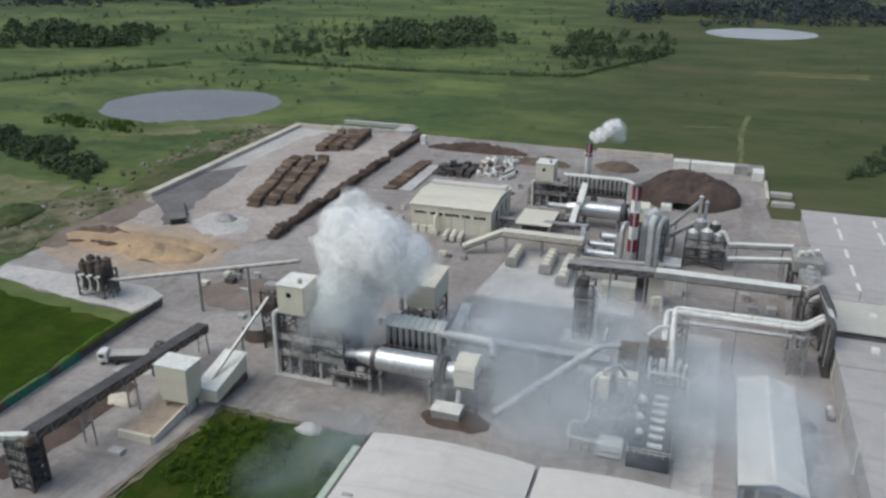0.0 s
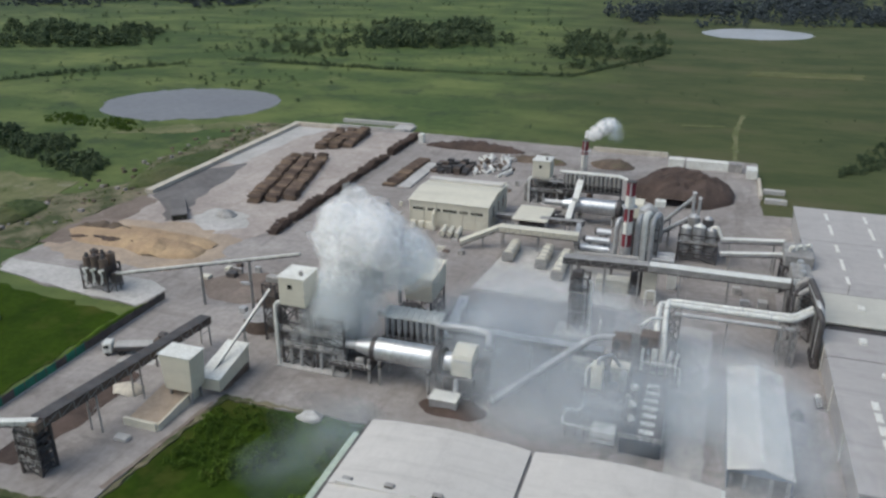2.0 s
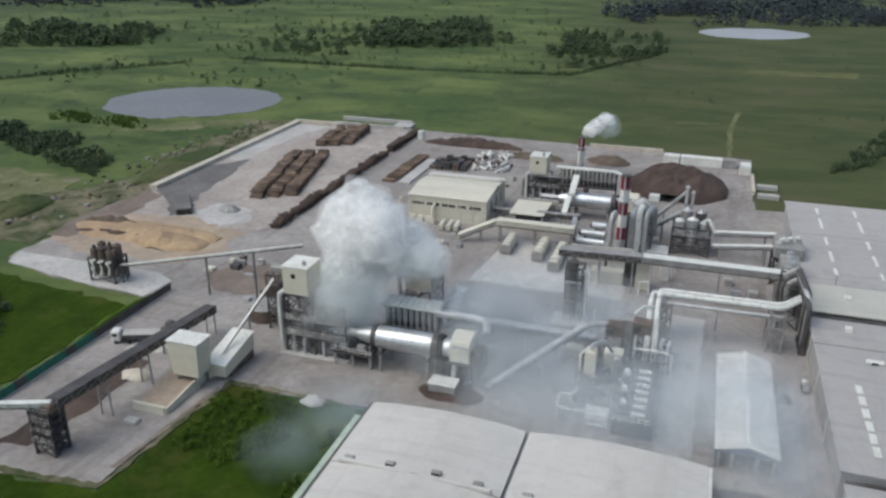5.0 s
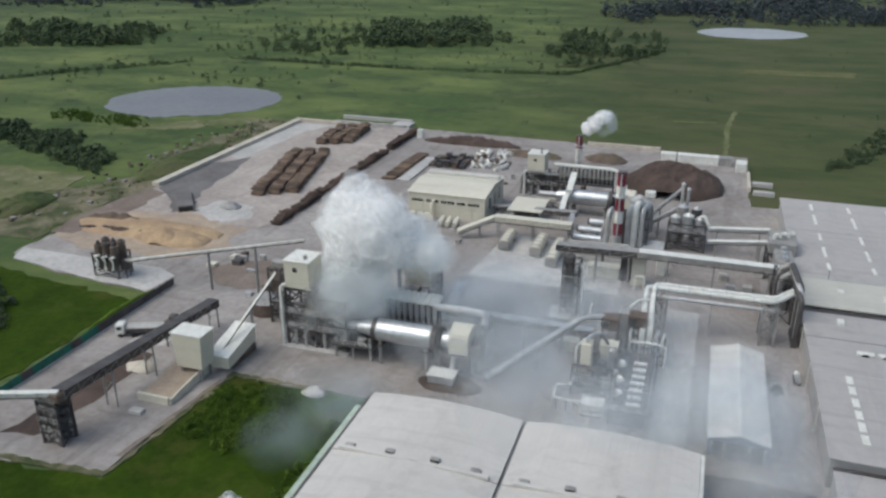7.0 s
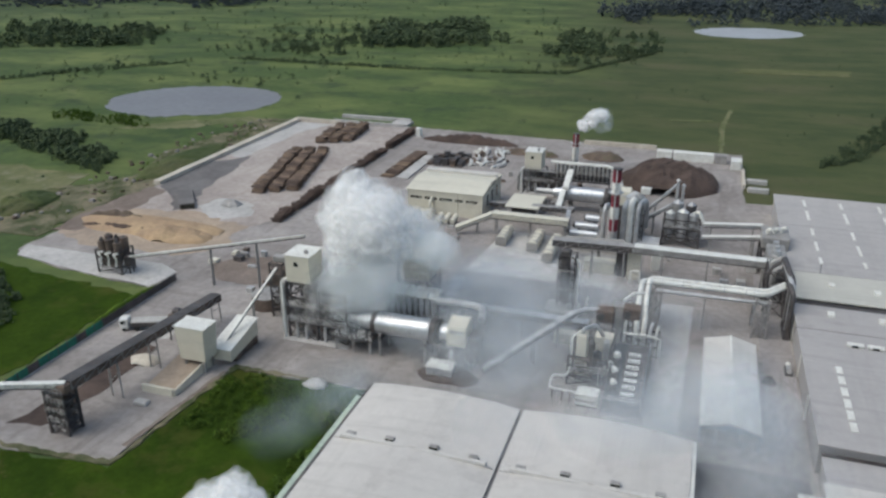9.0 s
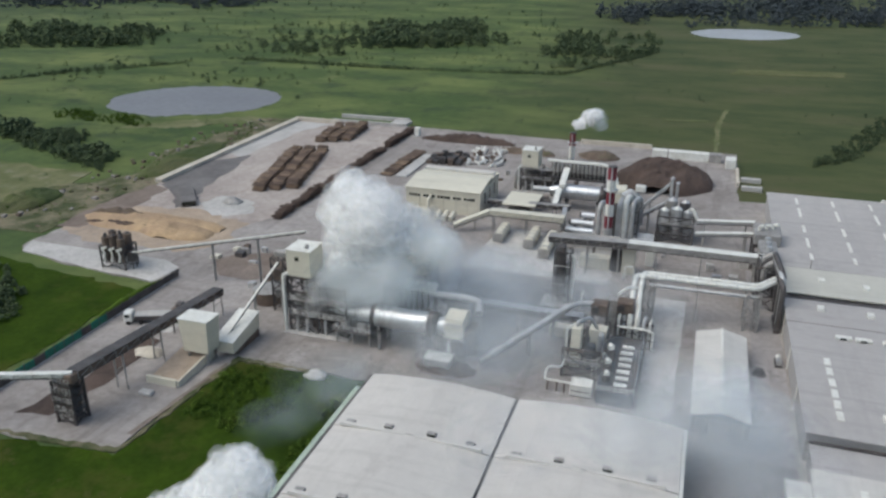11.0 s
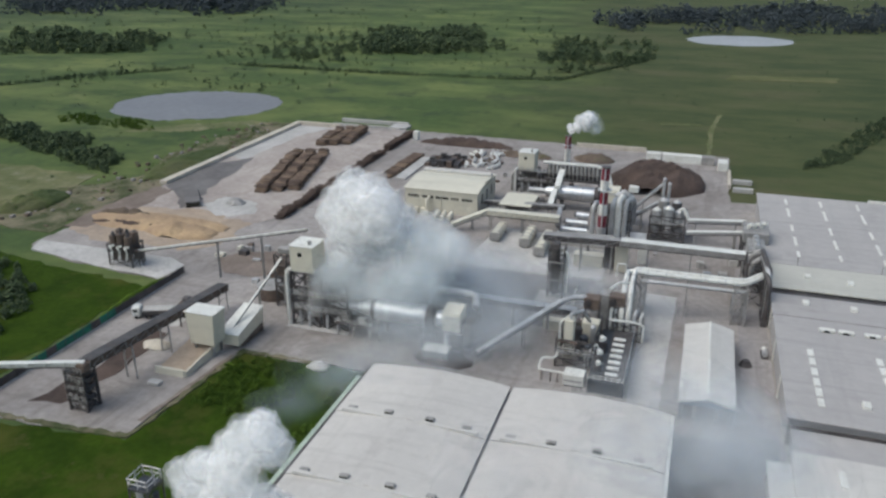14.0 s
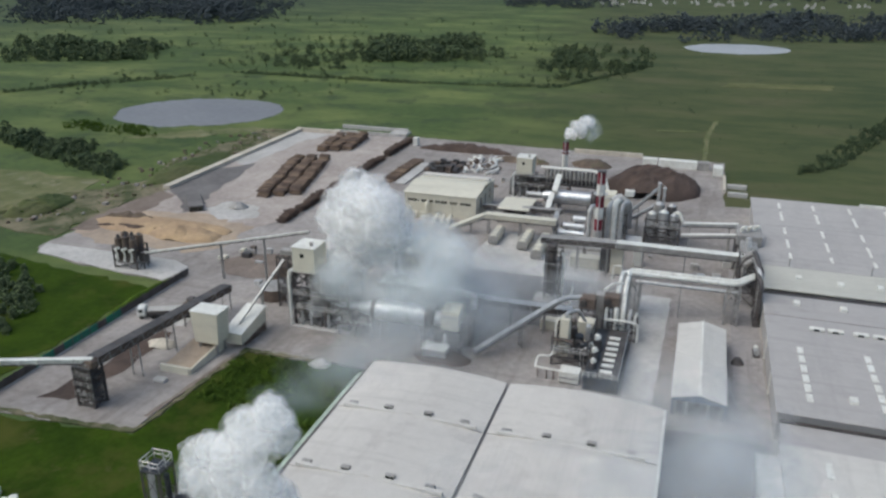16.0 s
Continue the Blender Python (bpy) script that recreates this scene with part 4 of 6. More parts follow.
def tube(name, pts, r, material, label, legs=(), category="duct"):
    """A round duct on its own posts; legs are points under it."""
    c = thing(name, pts[0][0], pts[0][1], 0, label, category)
    part("pipe", Pp(pts, r, 12), M[material], c, smooth=True)
    for p, q in zip(pts, pts[1:]):
        p, q = Vector(p), Vector(q)
        n = int((q - p).length / 4)
        for k in range(1, n):
            m, e = p.lerp(q, k / n), (q - p).normalized()
            part("flange", C(m - e * 0.08, m + e * 0.08, r + 0.1, seg=12), M["galv"], c)
    for x, y, z in legs:
        part("post", B(x - 0.15, y - 0.15, 0, x + 0.15, y + 0.15, z), M["midgrey"], c)
    return c


# left side of the yard
gallery("belt_conveyor", (-93, 75, 8.3), (-93, 119, 4.6), 2.3, 1.5, "rust", "dark", "long dark inclined belt conveyor on legs", (0.25, 0.5, 0.75, 0.98))
gallery("chip_conveyor", (-81.5, 103, 3.2), (-78, 120, 13.6), 0.4, 0.4, "white", "white", "thin pale inclined chip conveyor", (0.55,))
gallery("long_conveyor", (-129.5, 133.8, 3.6), (-79, 134.6, 15.2), 0.55, 0.55, "white", "white", "very long thin white inclined conveyor", (0.5, 0.75))
gallery("outer_conveyor", (-92.5, 74.4, 9.0), (-150, 50, 10.5), 1.0, 0.9, "white", "white", "white conveyor crossing the fence", (0.6, 0.99))


def lattice_tower():
    t = thing("lattice_tower", -94.3, 74.8, 0, "dark steel lattice tower carrying conveyor heads", "tower")
    part("frame", lattice(bmesh.new(), -96.2, 73.2, -92.5, 76.4, 0, 8.2, 5, 0.2), M["dark"], t)
    part("stair_frame", lattice(bmesh.new(), -95.4, 73.8, -93.3, 75.8, 0, 8.1, 8, 0.13), M["rust"], t)
    for z in (2.0, 4.1, 6.1, 8.0):
        part("platform", B(-96.4, 73.0, z, -92.3, 76.6, z + 0.12), M["dark"], t)
        part("railing", railing(bmesh.new(), -96.4, 73.0, -92.3, 73.0, z + 0.12, 6), M["midgrey"], t)
    part("head", B(-95.0, 73.4, 8.2, -91.8, 75.0, 9.8, bevel=0.2), M["rust"], t)
    rnd = random.Random(4)
    for k in range(14):
        x, z = rnd.uniform(-96.2, -93.3), rnd.uniform(0.3, 7.2)
        part("panel", B(x, 73.05, z, x + rnd.uniform(0.4, 0.8), 73.12, z + rnd.uniform(0.3, 0.7)), M["midgrey"], t)


lattice_tower()


def drive_station():
    d = thing("drive_station", -95.5, 109, 0, "dark drive station beside the belt conveyor", "machine")
    part("body", B(-97.2, 107.2, 3.2, -94.3, 110.4, 6.0, bevel=0.3), M["rust"], d)
    part("hood", B(-96.6, 108, 6.0, -94.8, 109.6, 7.0, bevel=0.3), M["dark"], d)
    for x in (-97, -94.6):
        for y in (107.4, 110.1):
            part("leg", B(x - 0.12, y - 0.12, 0, x + 0.12, y + 0.12, 3.2), M["dark"], d)


drive_station()


def chip_hopper():
    h = thing("chip_hopper", -84.8, 99.5, 0, "tall cream chip hopper box over a concrete receiving ramp", "hopper")
    bm = B(-88, 97.6, 2.6, -81.4, 102.0, 9.7, bevel=0.12)
    for v in bm.verts:
        if v.co.z < 4:
            v.co.x += (-84.7 - v.co.x) * 0.14
            v.co.y += (99.8 - v.co.y) * 0.1
    part("bin", bm, M["cream"], h)
    part("lid", B(-88.1, 97.5, 9.7, -81.3, 102.1, 9.85), M["white"], h)
    for x in (-86.8, -82.6):
        for y in (98.4, 101.2):
            part("leg", B(x - 0.2, y - 0.2, 0, x + 0.2, y + 0.2, 2.7), M["midgrey"], h)
    r = thing("receiving_ramp", -86.5, 94, 0, "concrete receiving ramp with low pale walls", "ramp")
    part("bed", profile_x([(89.6, 0), (101.5, 0), (101.5, 1.7), (89.6, 0.5)], -90, -83.4), M["spill"], r)
    part("side_wall", profile_x([(89.3, 0), (101.5, 0), (101.5, 2.2), (89.3, 1.2)], -83.38, -83.0), M["cream"], r)
    part("front_wall", B(-90, 89.0, 0, -83.4, 89.58, 1.5), M["cream"], r)
    f = thing("feed_house", -80.5, 106.5, 0, "low sloping pale feed house behind the hopper", "feed house")
    part("casing", profile_x([(101.8, 1.2), (112, 2.4), (112, 5.8), (101.8, 3.6)], -83.2, -78.8), M["cream"], f)
    part("cover", profile_x([(101.6, 3.65), (112.2, 5.85), (112.2, 6.0), (101.6, 3.8)], -83.4, -78.6), M["white"], f)
    part("base", B(-82.6, 104, 0, -79.2, 112.4, 1.5, bevel=0.1), M["rust"], f)


chip_hopper()


def cyclone_cluster():
    c = thing("cyclone_cluster", -132.5, 134.6, 0, "cluster of dark cyclones with white pipe crosses", "cyclones")
    for i in range(3):
        for j in range(2):
            x, y = -135 + i * 2.3, 133 + j * 2.6
            v = part("cyclone", cyl(cyl(bmesh.new(), (x, y, 4.2), (x, y, 8.2 + 0.6 * ((i + j) % 2)), 1.0, seg=16), (x, y, 1.4), (x, y, 4.2), 0.3, 1.0, seg=16), M["rust"], c, smooth=True)
            part("cap", C((x, y, 8.2 + 0.6 * ((i + j) % 2)), (x, y, 9.2), 0.55, 0.3, seg=12), M["dark"], v)
        part("white_pipe", Pp([(-135.6 + i * 2.3, 131.7, 5.6), (-134.6 + i * 2.3, 131.6, 4.2), (-135.2 + i * 2.3, 131.6, 2.2)], 0.22, 8), M["white"], c, smooth=True)
        part("white_pipe", C((-135.6 + i * 2.3, 131.75, 5.2), (-134.0 + i * 2.3, 131.75, 5.9), 0.3, seg=8), M["white"], c)
    part("frame", lattice(bmesh.new(), -136.3, 131.9, -129.2, 136.8, 0, 6.2, 3, 0.16), M["dark"], c)
    part("outlet", B(-129.4, 133, 2, -127.4, 134.8, 4.6, bevel=0.15), M["dark"], c)
    for y in (133.2, 134.6):
        part("outlet_leg", B(-128.0, y - 0.1, 0, -127.8, y + 0.1, 2), M["dark"], c)


cyclone_cluster()

patch("silo_pad", [(-168, 141), (-165, 134.5), (-140, 130.2), (-119, 128.6), (-117.5, 138), (-124, 141)], 0.06, M["concrete"], "pale concrete pad under the cyclones", 0.3, category="pavement")
patch("damp_dirt", [(-113, 146), (-106, 152), (-96, 155), (-91.5, 147), (-89, 139.5), (-97.5, 137), (-105, 137.5)], 0.04, M["dirt"], "brown damp dirt on the yard under the conveyor", 0.8, seed=61)
patch("dirt_bank", [(-171, 153), (-171.5, 172), (-169.5, 196), (-161, 193), (-160, 172), (-163, 154)], 0.07, M["dirt"], "brown trampled dirt along the yard's edge", 0.9, seed=62)
patch("pale_dust", [(-143, 183), (-139, 193), (-127, 190), (-122.5, 180), (-131, 173)], 0.045, M["concrete"], "pale dust on the rear yard", 0.9, seed=63)
patch("soil_strip", [(-106, 73), (-99, 74), (-97.2, 86), (-97.2, 104), (-101, 104), (-103, 84)], 0.06, M["bark"], "strip of dark spilled bark along the conveyor", 0.6, seed=9, category="ground")


def fence():
    f = thing("fence", -114.6, 100, 0, "dark mesh fence with green panels along the yard", "fence")
    y = 66.0
    k = 0
    while y < 131:
        part("post", B(-114.7, y, 0, -114.5, y + 0.15, 2.2), M["dark"], f)
        part("panel", B(-114.63, y + 0.15, 0.1, -114.57, y + 2.6, 1.9), M["green" if 80 < y < 106 and k % 5 != 3 else "dark"], f)
        y += 2.6
        k += 1
    part("kerb", B(-114.9, 66, -0.2, -114.3, 131, 0.15), M["concrete"], f)


fence()
mound("hedge_row", -116.9, 117, 0.9, 14, 1.5, M["leaf"], "low dark hedge on the fence", 3, kind="stuff", category="hedge")


def truck():
    c = thing("truck", -104.5, 110.6, 0, "parked truck with white cab and long grey covered trailer", "truck")
    c.rotation_euler = (0, 0, radians(22))
    ox, oy = -104.5, 110.6
    def P(x0, y0, z0, x1, y1, z1, bevel=0.05):
        return B(ox + x0, oy + y0, z0, ox + x1, oy + y1, z1, bevel=bevel)
    cab = part("cab", P(-6.2, -1.2, 0.5, -4.3, 1.2, 2.9, 0.2), M["white"], c)
    part("windscreen", P(-6.24, -1.0, 1.7, -6.18, 1.0, 2.5, 0), M["glass"], cab)
    part("side_window", P(-5.9, -1.23, 1.7, -4.9, -1.18, 2.4, 0), M["glass"], cab)
    part("chassis", P(-5.9, -0.6, 0.6, 5.9, 0.6, 0.95), M["dark"], c)
    box_ = part("trailer", P(-3.9, -1.25, 0.98, 6.0, 1.25, 1.9, 0.08), M["dark"], c)
    part("tarpaulin", P(-3.95, -1.3, 1.9, 6.05, 1.3, 2.25, 0.15), M["concrete"], box_)
    for x in (-5.3, -2.6, 3.4, 4.6, 5.4):
        for y in (-1.2, 0.9):
            part("wheel", C((ox + x, oy + y, 0.5), (ox + x, oy + y + 0.3, 0.5), 0.5, seg=12), M["rubber"], c)


truck()


def round_tank():
    t = thing("round_tank", -86, 128.5, 0, "low round rusty tank", "tank")
    part("shell", C((-86, 128.5, 0), (-86, 128.5, 3.0), 3.7, seg=28), M["rust"], t, smooth=True)
    part("lid", C((-86, 128.5, 3.0), (-86, 128.5, 3.5), 3.75, 1.2, seg=28), M["midgrey"], t)
    m = thing("screen_tower", -80.6, 125.5, 0, "narrow dark screening tower with ducts", "tower")
    part("frame", lattice(bmesh.new(), -82.2, 124, -79.2, 127.2, 0, 13.0, 5, 0.16), M["dark"], m)
    part("screen", B(-82, 124.2, 7.5, -79.4, 127, 10.4, bevel=0.15), M["rust"], m)
    part("screen", B(-81.8, 124.4, 3.0, -79.6, 126.8, 5.2, bevel=0.15), M["midgrey"], m)
    part("duct", C((-80.6, 125.6, 0), (-80.6, 125.6, 3), 0.6, seg=12), M["galv"], m)
    part("head", B(-81.6, 124.6, 13, -77.4, 126.4, 14.4, bevel=0.2), M["midgrey"], m)


round_tank()
whole("concrete_block", B(-88.6, 84.6, 0, -86.0, 86.2, 0.8, bevel=0.12), M["concrete"], "loose concrete block on the yard", "block")
mound("scrap_heap", -96.6, 98.4, 3.6, 2.0, 1.3, M["sand"], "heap of pale sand and scrap below the conveyor", 6)
mound("gravel_heap", -133, 187.5, 3.2, 2.6, 2.0, M["midgrey"], "small grey gravel heap", 7)

# rear yard
mound("chip_heap", -146, 163.5, 24, 8.0, 1.7, M["chips"], "long low heap of orange wood chips", 11, rough=0.35, n=70)
patch("chip_dust", [(-171, 153), (-150, 146), (-122, 148), (-116, 158), (-118, 173), (-140, 177), (-166, 172)], 0.05, M["spill"], "pinkish dust of wood chips on the yard", 2.0, seed=23)
mound("chip_heap", -134, 159, 12, 5.5, 2.2, M["chips"], "heap of fresh orange wood chips", 12, rough=0.5)
mound("bark_ridge", -158, 166, 11, 2.0, 2.2, M["soil"], "ridge of brown bark", 13, skew=0.0, rough=0.6)
mound("bark_ridge", -152, 159, 13, 1.6, 1.4, M["bark"], "ridge of dark bark on the chips", 14, rough=0.6)
mound("bark_heap", -5, 253, 16.5, 15, 8.0, M["bark"], "large dark brown bark heap at the yard end", 15, power=1.4, rough=0.22, n=70)
mound("bark_ridge", -84, 285, 20, 3.4, 2.8, M["bark"], "long dark red-brown bark ridge", 16, rough=0.5, n=60)
mound("bark_ridge", -58, 276, 12, 4, 2.2, M["soil"], "brown bark ridge by the yard wall", 17, rough=0.5)
mound("chip_heap", -30, 278, 8, 5, 2.6, M["soil"], "brown heap behind the chimney", 18)
patch("grey_spill", [(-166, 196), (-170, 211), (-169, 226), (-157, 239), (-153, 216), (-151, 199), (-144, 182), (-147, 177), (-157, 190)], 0.06, M["asphalt"], "dark grey spill on the rear yard", 0.8, seed=21)


def bunker():
    b = thing("bunker", -148.5, 186, 0, "grey concrete loading bunker with dark open end", "bunker")
    part("body", profile_x([(178, 0), (197, 0), (197, 0.6), (178, 1.9)], -151, -146.4), M["asphalt"], b)
    part("end_opening", B(-150.7, 177.85, 0.1, -146.7, 177.98, 1.6), M["glass"], b)
    b.rotation_euler = (0, 0, radians(38))


bunker()


def boundary_wall():
    for name, x0, y0, x1, y1, h in (("boundary_wall", -170.2, 198, -167.4, 297.4, 1.3), ("boundary_wall", -170, 297.5, -148, 299, 1.6), ("boundary_wall", -40, 297, -12, 298, 1.7), ("boundary_wall", 19, 256, 20, 276, 1.2)):
        whole(name, B(x0, y0, -0.2, x1, y1, h, bevel=0.1), M["sand"], "pale concrete wall round the yard", "wall", kind="structure")
    patch("sand_strip", [(-168.4, 240), (-160, 236), (-158, 280), (-150, 296), (-168.4, 296)], 0.05, M["concrete"], "pale sandy strip along the wall", 0.8, seed=22)
    for x0, x1 in ((-11, -5.6), (-5.0, 9.4), (9.8, 14)):
        whole("store_shed", profile_x([(284, 0), (288, 0), (288, 2.6), (286, 3.4), (284, 3.0)], x0, x1), M["white" if x1 < 12 else "midgrey"], "low white store shed on the yard edge", "shed", "store sheds")
    whole("store_shed", B(15.4, 277, 0, 18.9, 283, 3.2, bevel=0.1), M["white"], "small white store hut at the yard corner", "shed", "store sheds")
    for y in (262, 252):
        whole("concrete_slab", B(20.5, y, -0.3, 27, y + 2.2, 1.2, bevel=0.1), M["concrete"], "thick concrete slab lying outside the yard", "slab", "concrete slabs")
    whole("foundation", B(-153, 302, -0.3, -120, 303, 1.0), M["concrete"], "open concrete foundation beyond the yard", "foundation")
    whole("foundation", B(-153, 311, -0.3, -120, 313, 1.2), M["concrete"], "open concrete foundation beyond the yard", "foundation")
    whole("foundation", B(-126, 303.2, -0.3, -118, 310.8, 0.8), M["concrete"], "open concrete foundation beyond the yard", "foundation")


boundary_wall()


def log_row(x, y0, y1, w, h, skew, seed, label, material="log"):
    """A ridge of logs lying crosswise, each log a solid of its own in the row."""
    rnd = random.Random(seed)
    bm = bmesh.new()
    y = y0
    while y < y1:
        r = rnd.uniform(0.28, 0.42)
        top = h * (0.72 + 0.4 * noise.noise((y * 0.14, seed, 0.3)) + 0.14 * noise.noise((y * 0.6, seed, 0.9)))
        if rnd.random() < 0.03:
            y += 1.2
        z = r
        while z < top:
            dx = skew * (y - y0) + rnd.uniform(-0.5, 0.5)
            cyl(bm, (x - w / 2 + dx, y + rnd.uniform(-0.15, 0.15), z), (x + w / 2 + dx, y + rnd.uniform(-0.15, 0.15), z + rnd.uniform(-0.08, 0.08)), r, r * 0.85, seg=6)
            z += r * 1.75
        y += r * 1.9
    return whole("log_stack", bm, M[material], label, "logs", "log stacks", "stuff")


for _k in range(3):
    log_row(-131.2 + _k * 4.6, 200 + _k * 3, 252 + _k, 3.9, 2.9, -0.25, 30 + _k, "long stack of brown felled logs")
for _k in range(3):
    log_row(-141 + _k * 4.6, 265 + _k * 2, 290 + _k * 2, 3.6, 3.4, -0.1, 40 + _k, "stack of greyish logs near the yard end")
for _k, (_a, _b) in enumerate(((178, 205), (205.6, 238), (239, 262), (266, 296))):
    log_row(-112, _a, _b, 2.6, 2.7, 0.0, 50 + _k, "long dark row of stacked logs dividing the yard", "bark")
log_row(-98, 230, 262, 4.4, 1.6, 0.03, 60, "low stack of brown timber")
log_row(-106.5, 205, 222, 2.2, 1.2, 0.0, 61, "low stack of brown timber", "bark")
log_row(-100, 196, 206, 3, 1.2, 0.1, 62, "low stack of brown timber")
whole("slab_track", B(-94.6, 230, 0, -90.4, 260, 0.5, bevel=0.08), M["concrete"], "pale concrete slab track", "slab")
whole("gate_tower", B(-108.4, 287, 0, -106.2, 289.2, 3.6, bevel=0.15), M["white"], "small white gate tower", "hut")


def rear_store():
    rnd = random.Random(8)
    for i in range(5):
        for k in range(5):
            x, y, h = -89 + i * 2.8 + rnd.uniform(-0.3, 0.3), 250.5 + k * 2.7 + rnd.uniform(-0.3, 0.3), rnd.uniform(1.2, 3.0)
            p = thing("pallet_pile", x, y, 0, "dark pile of wooden pallets on the rear yard", "pallets", "pallet piles")
            for n in range(int(h / 0.3)):
                part("pallet", B(x - 1.05, y - 1.0, n * 0.3, x + 1.05, y + 1.0, n * 0.3 + 0.22), M["dark" if (i + k) % 3 else "rust"], p)
    for k in range(52):
        x, y = rnd.uniform(-76, -64), rnd.uniform(251, 274)
        a = rnd.uniform(-1.0, 0.6)
        whole("log", C((x, y, 0.5), (x + 4.6 * math.sin(a), y + 4.6 * math.cos(a), 0.6), rnd.uniform(0.4, 0.75), seg=8), M[rnd.choice(["white", "white", "concrete", "log"])], "loose pale debarked log lying on the rear yard", "log", "loose logs")


rear_store()


# ---- loading apron ----
def container(x, y, length, label):
    c = thing("bulk_container", x, y, 0, label, "container", "bulk containers")
    y1 = y + length
    part("body", profile_y([(x - 1.3, 0.8), (x + 1.3, 0.8), (x + 1.35, 2.5), (x + 0.8, 3.2), (x - 0.8, 3.2), (x - 1.35, 2.5)], y, y1), M["cream_roof"], c)
    part("end_frame", B(x - 1.5, y - 0.25, 0.5, x + 1.5, y - 0.02, 2.9, bevel=0.08), M["midgrey"], c)
    for k in range(4):
        part("rib", profile_y([(x - 1.4, 0.8), (x + 1.4, 0.8), (x + 1.45, 2.55), (x + 0.85, 3.3), (x - 0.85, 3.3), (x - 1.45, 2.55)], y + length * (k + 0.5) / 4, y + length * (k + 0.5) / 4 + 0.2), M["midgrey"], c)
    for d in (0.6, length - 1.0):
        part("skid", B(x - 1.2, y + d, 0.12, x + 1.2, y + d + 0.5, 0.8), M["dark"], c)


container(-44.4, 180, 9, "cream bulk container under the loading bridge")
container(-35.4, 178, 10.5, "cream bulk container under the loading bridge")
container(-30.2, 172.5, 14, "long cream bulk container under the loading bridge")
gallery("loading_bridge", (-49.5, 190.3, 4.4), (-28, 190.3, 4.4), 2.6, 1.6, "cream", "cream_roof", "cream loading bridge over the containers", (0.05, 0.5, 0.97))
gallery("feed_conveyor", (-59, 185.5, 1.0), (-49.6, 190.2, 4.6), 1.8, 1.2, "cream", "cream_roof", "cream inclined feed conveyor", (0.6,))
gallery("belt_gallery", (-54, 204.6, 2.8), (-28.5, 201.5, 4.4), 1.8, 1.2, "dark", "midgrey", "dark grey belt gallery before the rear line", (0.1, 0.5, 0.95))
gallery("cross_belt", (-29.6, 200.6, 4.4), (-28.6, 190, 3.0), 1.2, 0.9, "midgrey", "galv", "short grey cross belt", (0.5,))
gallery("main_gallery", (-28, 168, 7.4), (-8.6, 168, 7.9), 2.4, 1.5, "dark", "midgrey", "dark pipe bridge over the yard", (0.1, 0.5, 0.9), "pipe bridge")
gallery("main_gallery", (-8.4, 168, 7.9), (26, 168, 7.9), 2.4, 1.6, "midgrey", "white", "long grey covered gallery into the production hall", (0.2, 0.5, 0.85), "pipe bridge")
whole("transfer_box", B(-9.8, 169.3, 0, -6.6, 172.0, 8.3, bevel=0.1), M["cream"], "tall cream transfer box under the gallery", "box")
whole("white_column", B(-4.4, 176.4, 0, -2.3, 178.4, 5.0, bevel=0.15), M["white"], "white filter column on the yard", "filter")
whole("pump_house", B(-20.5, 170.2, 0, -12.8, 173.6, 3.2, bevel=0.1), M["cream"], "low cream pump house", "building")
whole("dark_cabin", B(-12.6, 170.4, 0, -10.0, 173.2, 6.2, bevel=0.15), M["dark"], "dark cabin beside the pump house", "cabin")
tube("arched_pipe", [(-8.6, 166.2, 0), (-8.6, 166.2, 3.6), (-6.4, 166.2, 3.8), (-6.4, 166.2, 0.2)], 0.25, "white", "white arched pipe at the pump house")
tube("arched_pipe", [(-16.4, 146.6, 0), (-16.4, 146.6, 1.6), (-16.0, 147.4, 4.2)], 0.22, "white", "thin white bent pipe on the yard")


# ---- yard between the dryer and the press vents ----
def feed_house_2():
    f = thing("sifter_house", -53.4, 145, 0, "cream sifter house with dark machinery below", "sifter house")
    part("casing", profile_x([(140.5, 5.8), (150, 6.4), (150, 11.6), (140.5, 10.8)], -57.4, -51.2), M["cream"], f)
    part("cover", profile_x([(140.3, 10.85), (150.2, 11.65), (150.2, 11.85), (140.3, 11.05)], -57.6, -51.0), M["cream_roof"], f)
    part("frame", lattice(bmesh.new(), -57, 140.8, -51.6, 149.8, 0, 6.0, 2, 0.2), M["dark"], f)
    part("machine", B(-57.8, 137.6, 0, -53.4, 140.3, 5.4, bevel=0.3), M["dark"], f)
    part("duct", Pp([(-58, 139, 5.4), (-58, 139, 12.6), (-60, 138, 13.4)], 0.5), M["galv"], f, smooth=True)


feed_house_2()
gallery("pale_conveyor", (-45.2, 132.8, 2.0), (-46.2, 148, 3.6), 2.0, 1.0, "white", "galv", "pale inclined conveyor with a chip spill", (0.3, 0.9))
mound("chip_spill", -43, 147.5, 4.2, 2.6, 1.2, M["concrete"], "pale spill of chips under the conveyor", 24, rough=0.6)
gallery("ash_belt", (-44, 130.4, 5.2), (-13.5, 130.8, 5.0), 1.9, 1.3, "dark", "galv", "long dark covered belt on steel legs", (0.3, 0.55, 0.8))
tube("hot_duct", [(-45.2, 125.6, 8.9), (-38.5, 125.6, 9.2), (-34.2, 125.4, 9.0), (-33.4, 121.6, 8.0)], 0.75, "galv", "bright hot air duct bending into the burner")
gallery("ash_conveyor", (-31.0, 114.2, 0.8), (-16.4, 128.6, 8.2), 1.1, 0.9, "galv", "galv", "pale inclined screw conveyor rising to the fans", (0.55,))
tube("conveyor_head", [(-16.4, 128.6, 8.8), (-14.6, 130.2, 9.3), (-11.6, 131.2, 9.3)], 0.55, "galv", "bent pipe at the conveyor head")


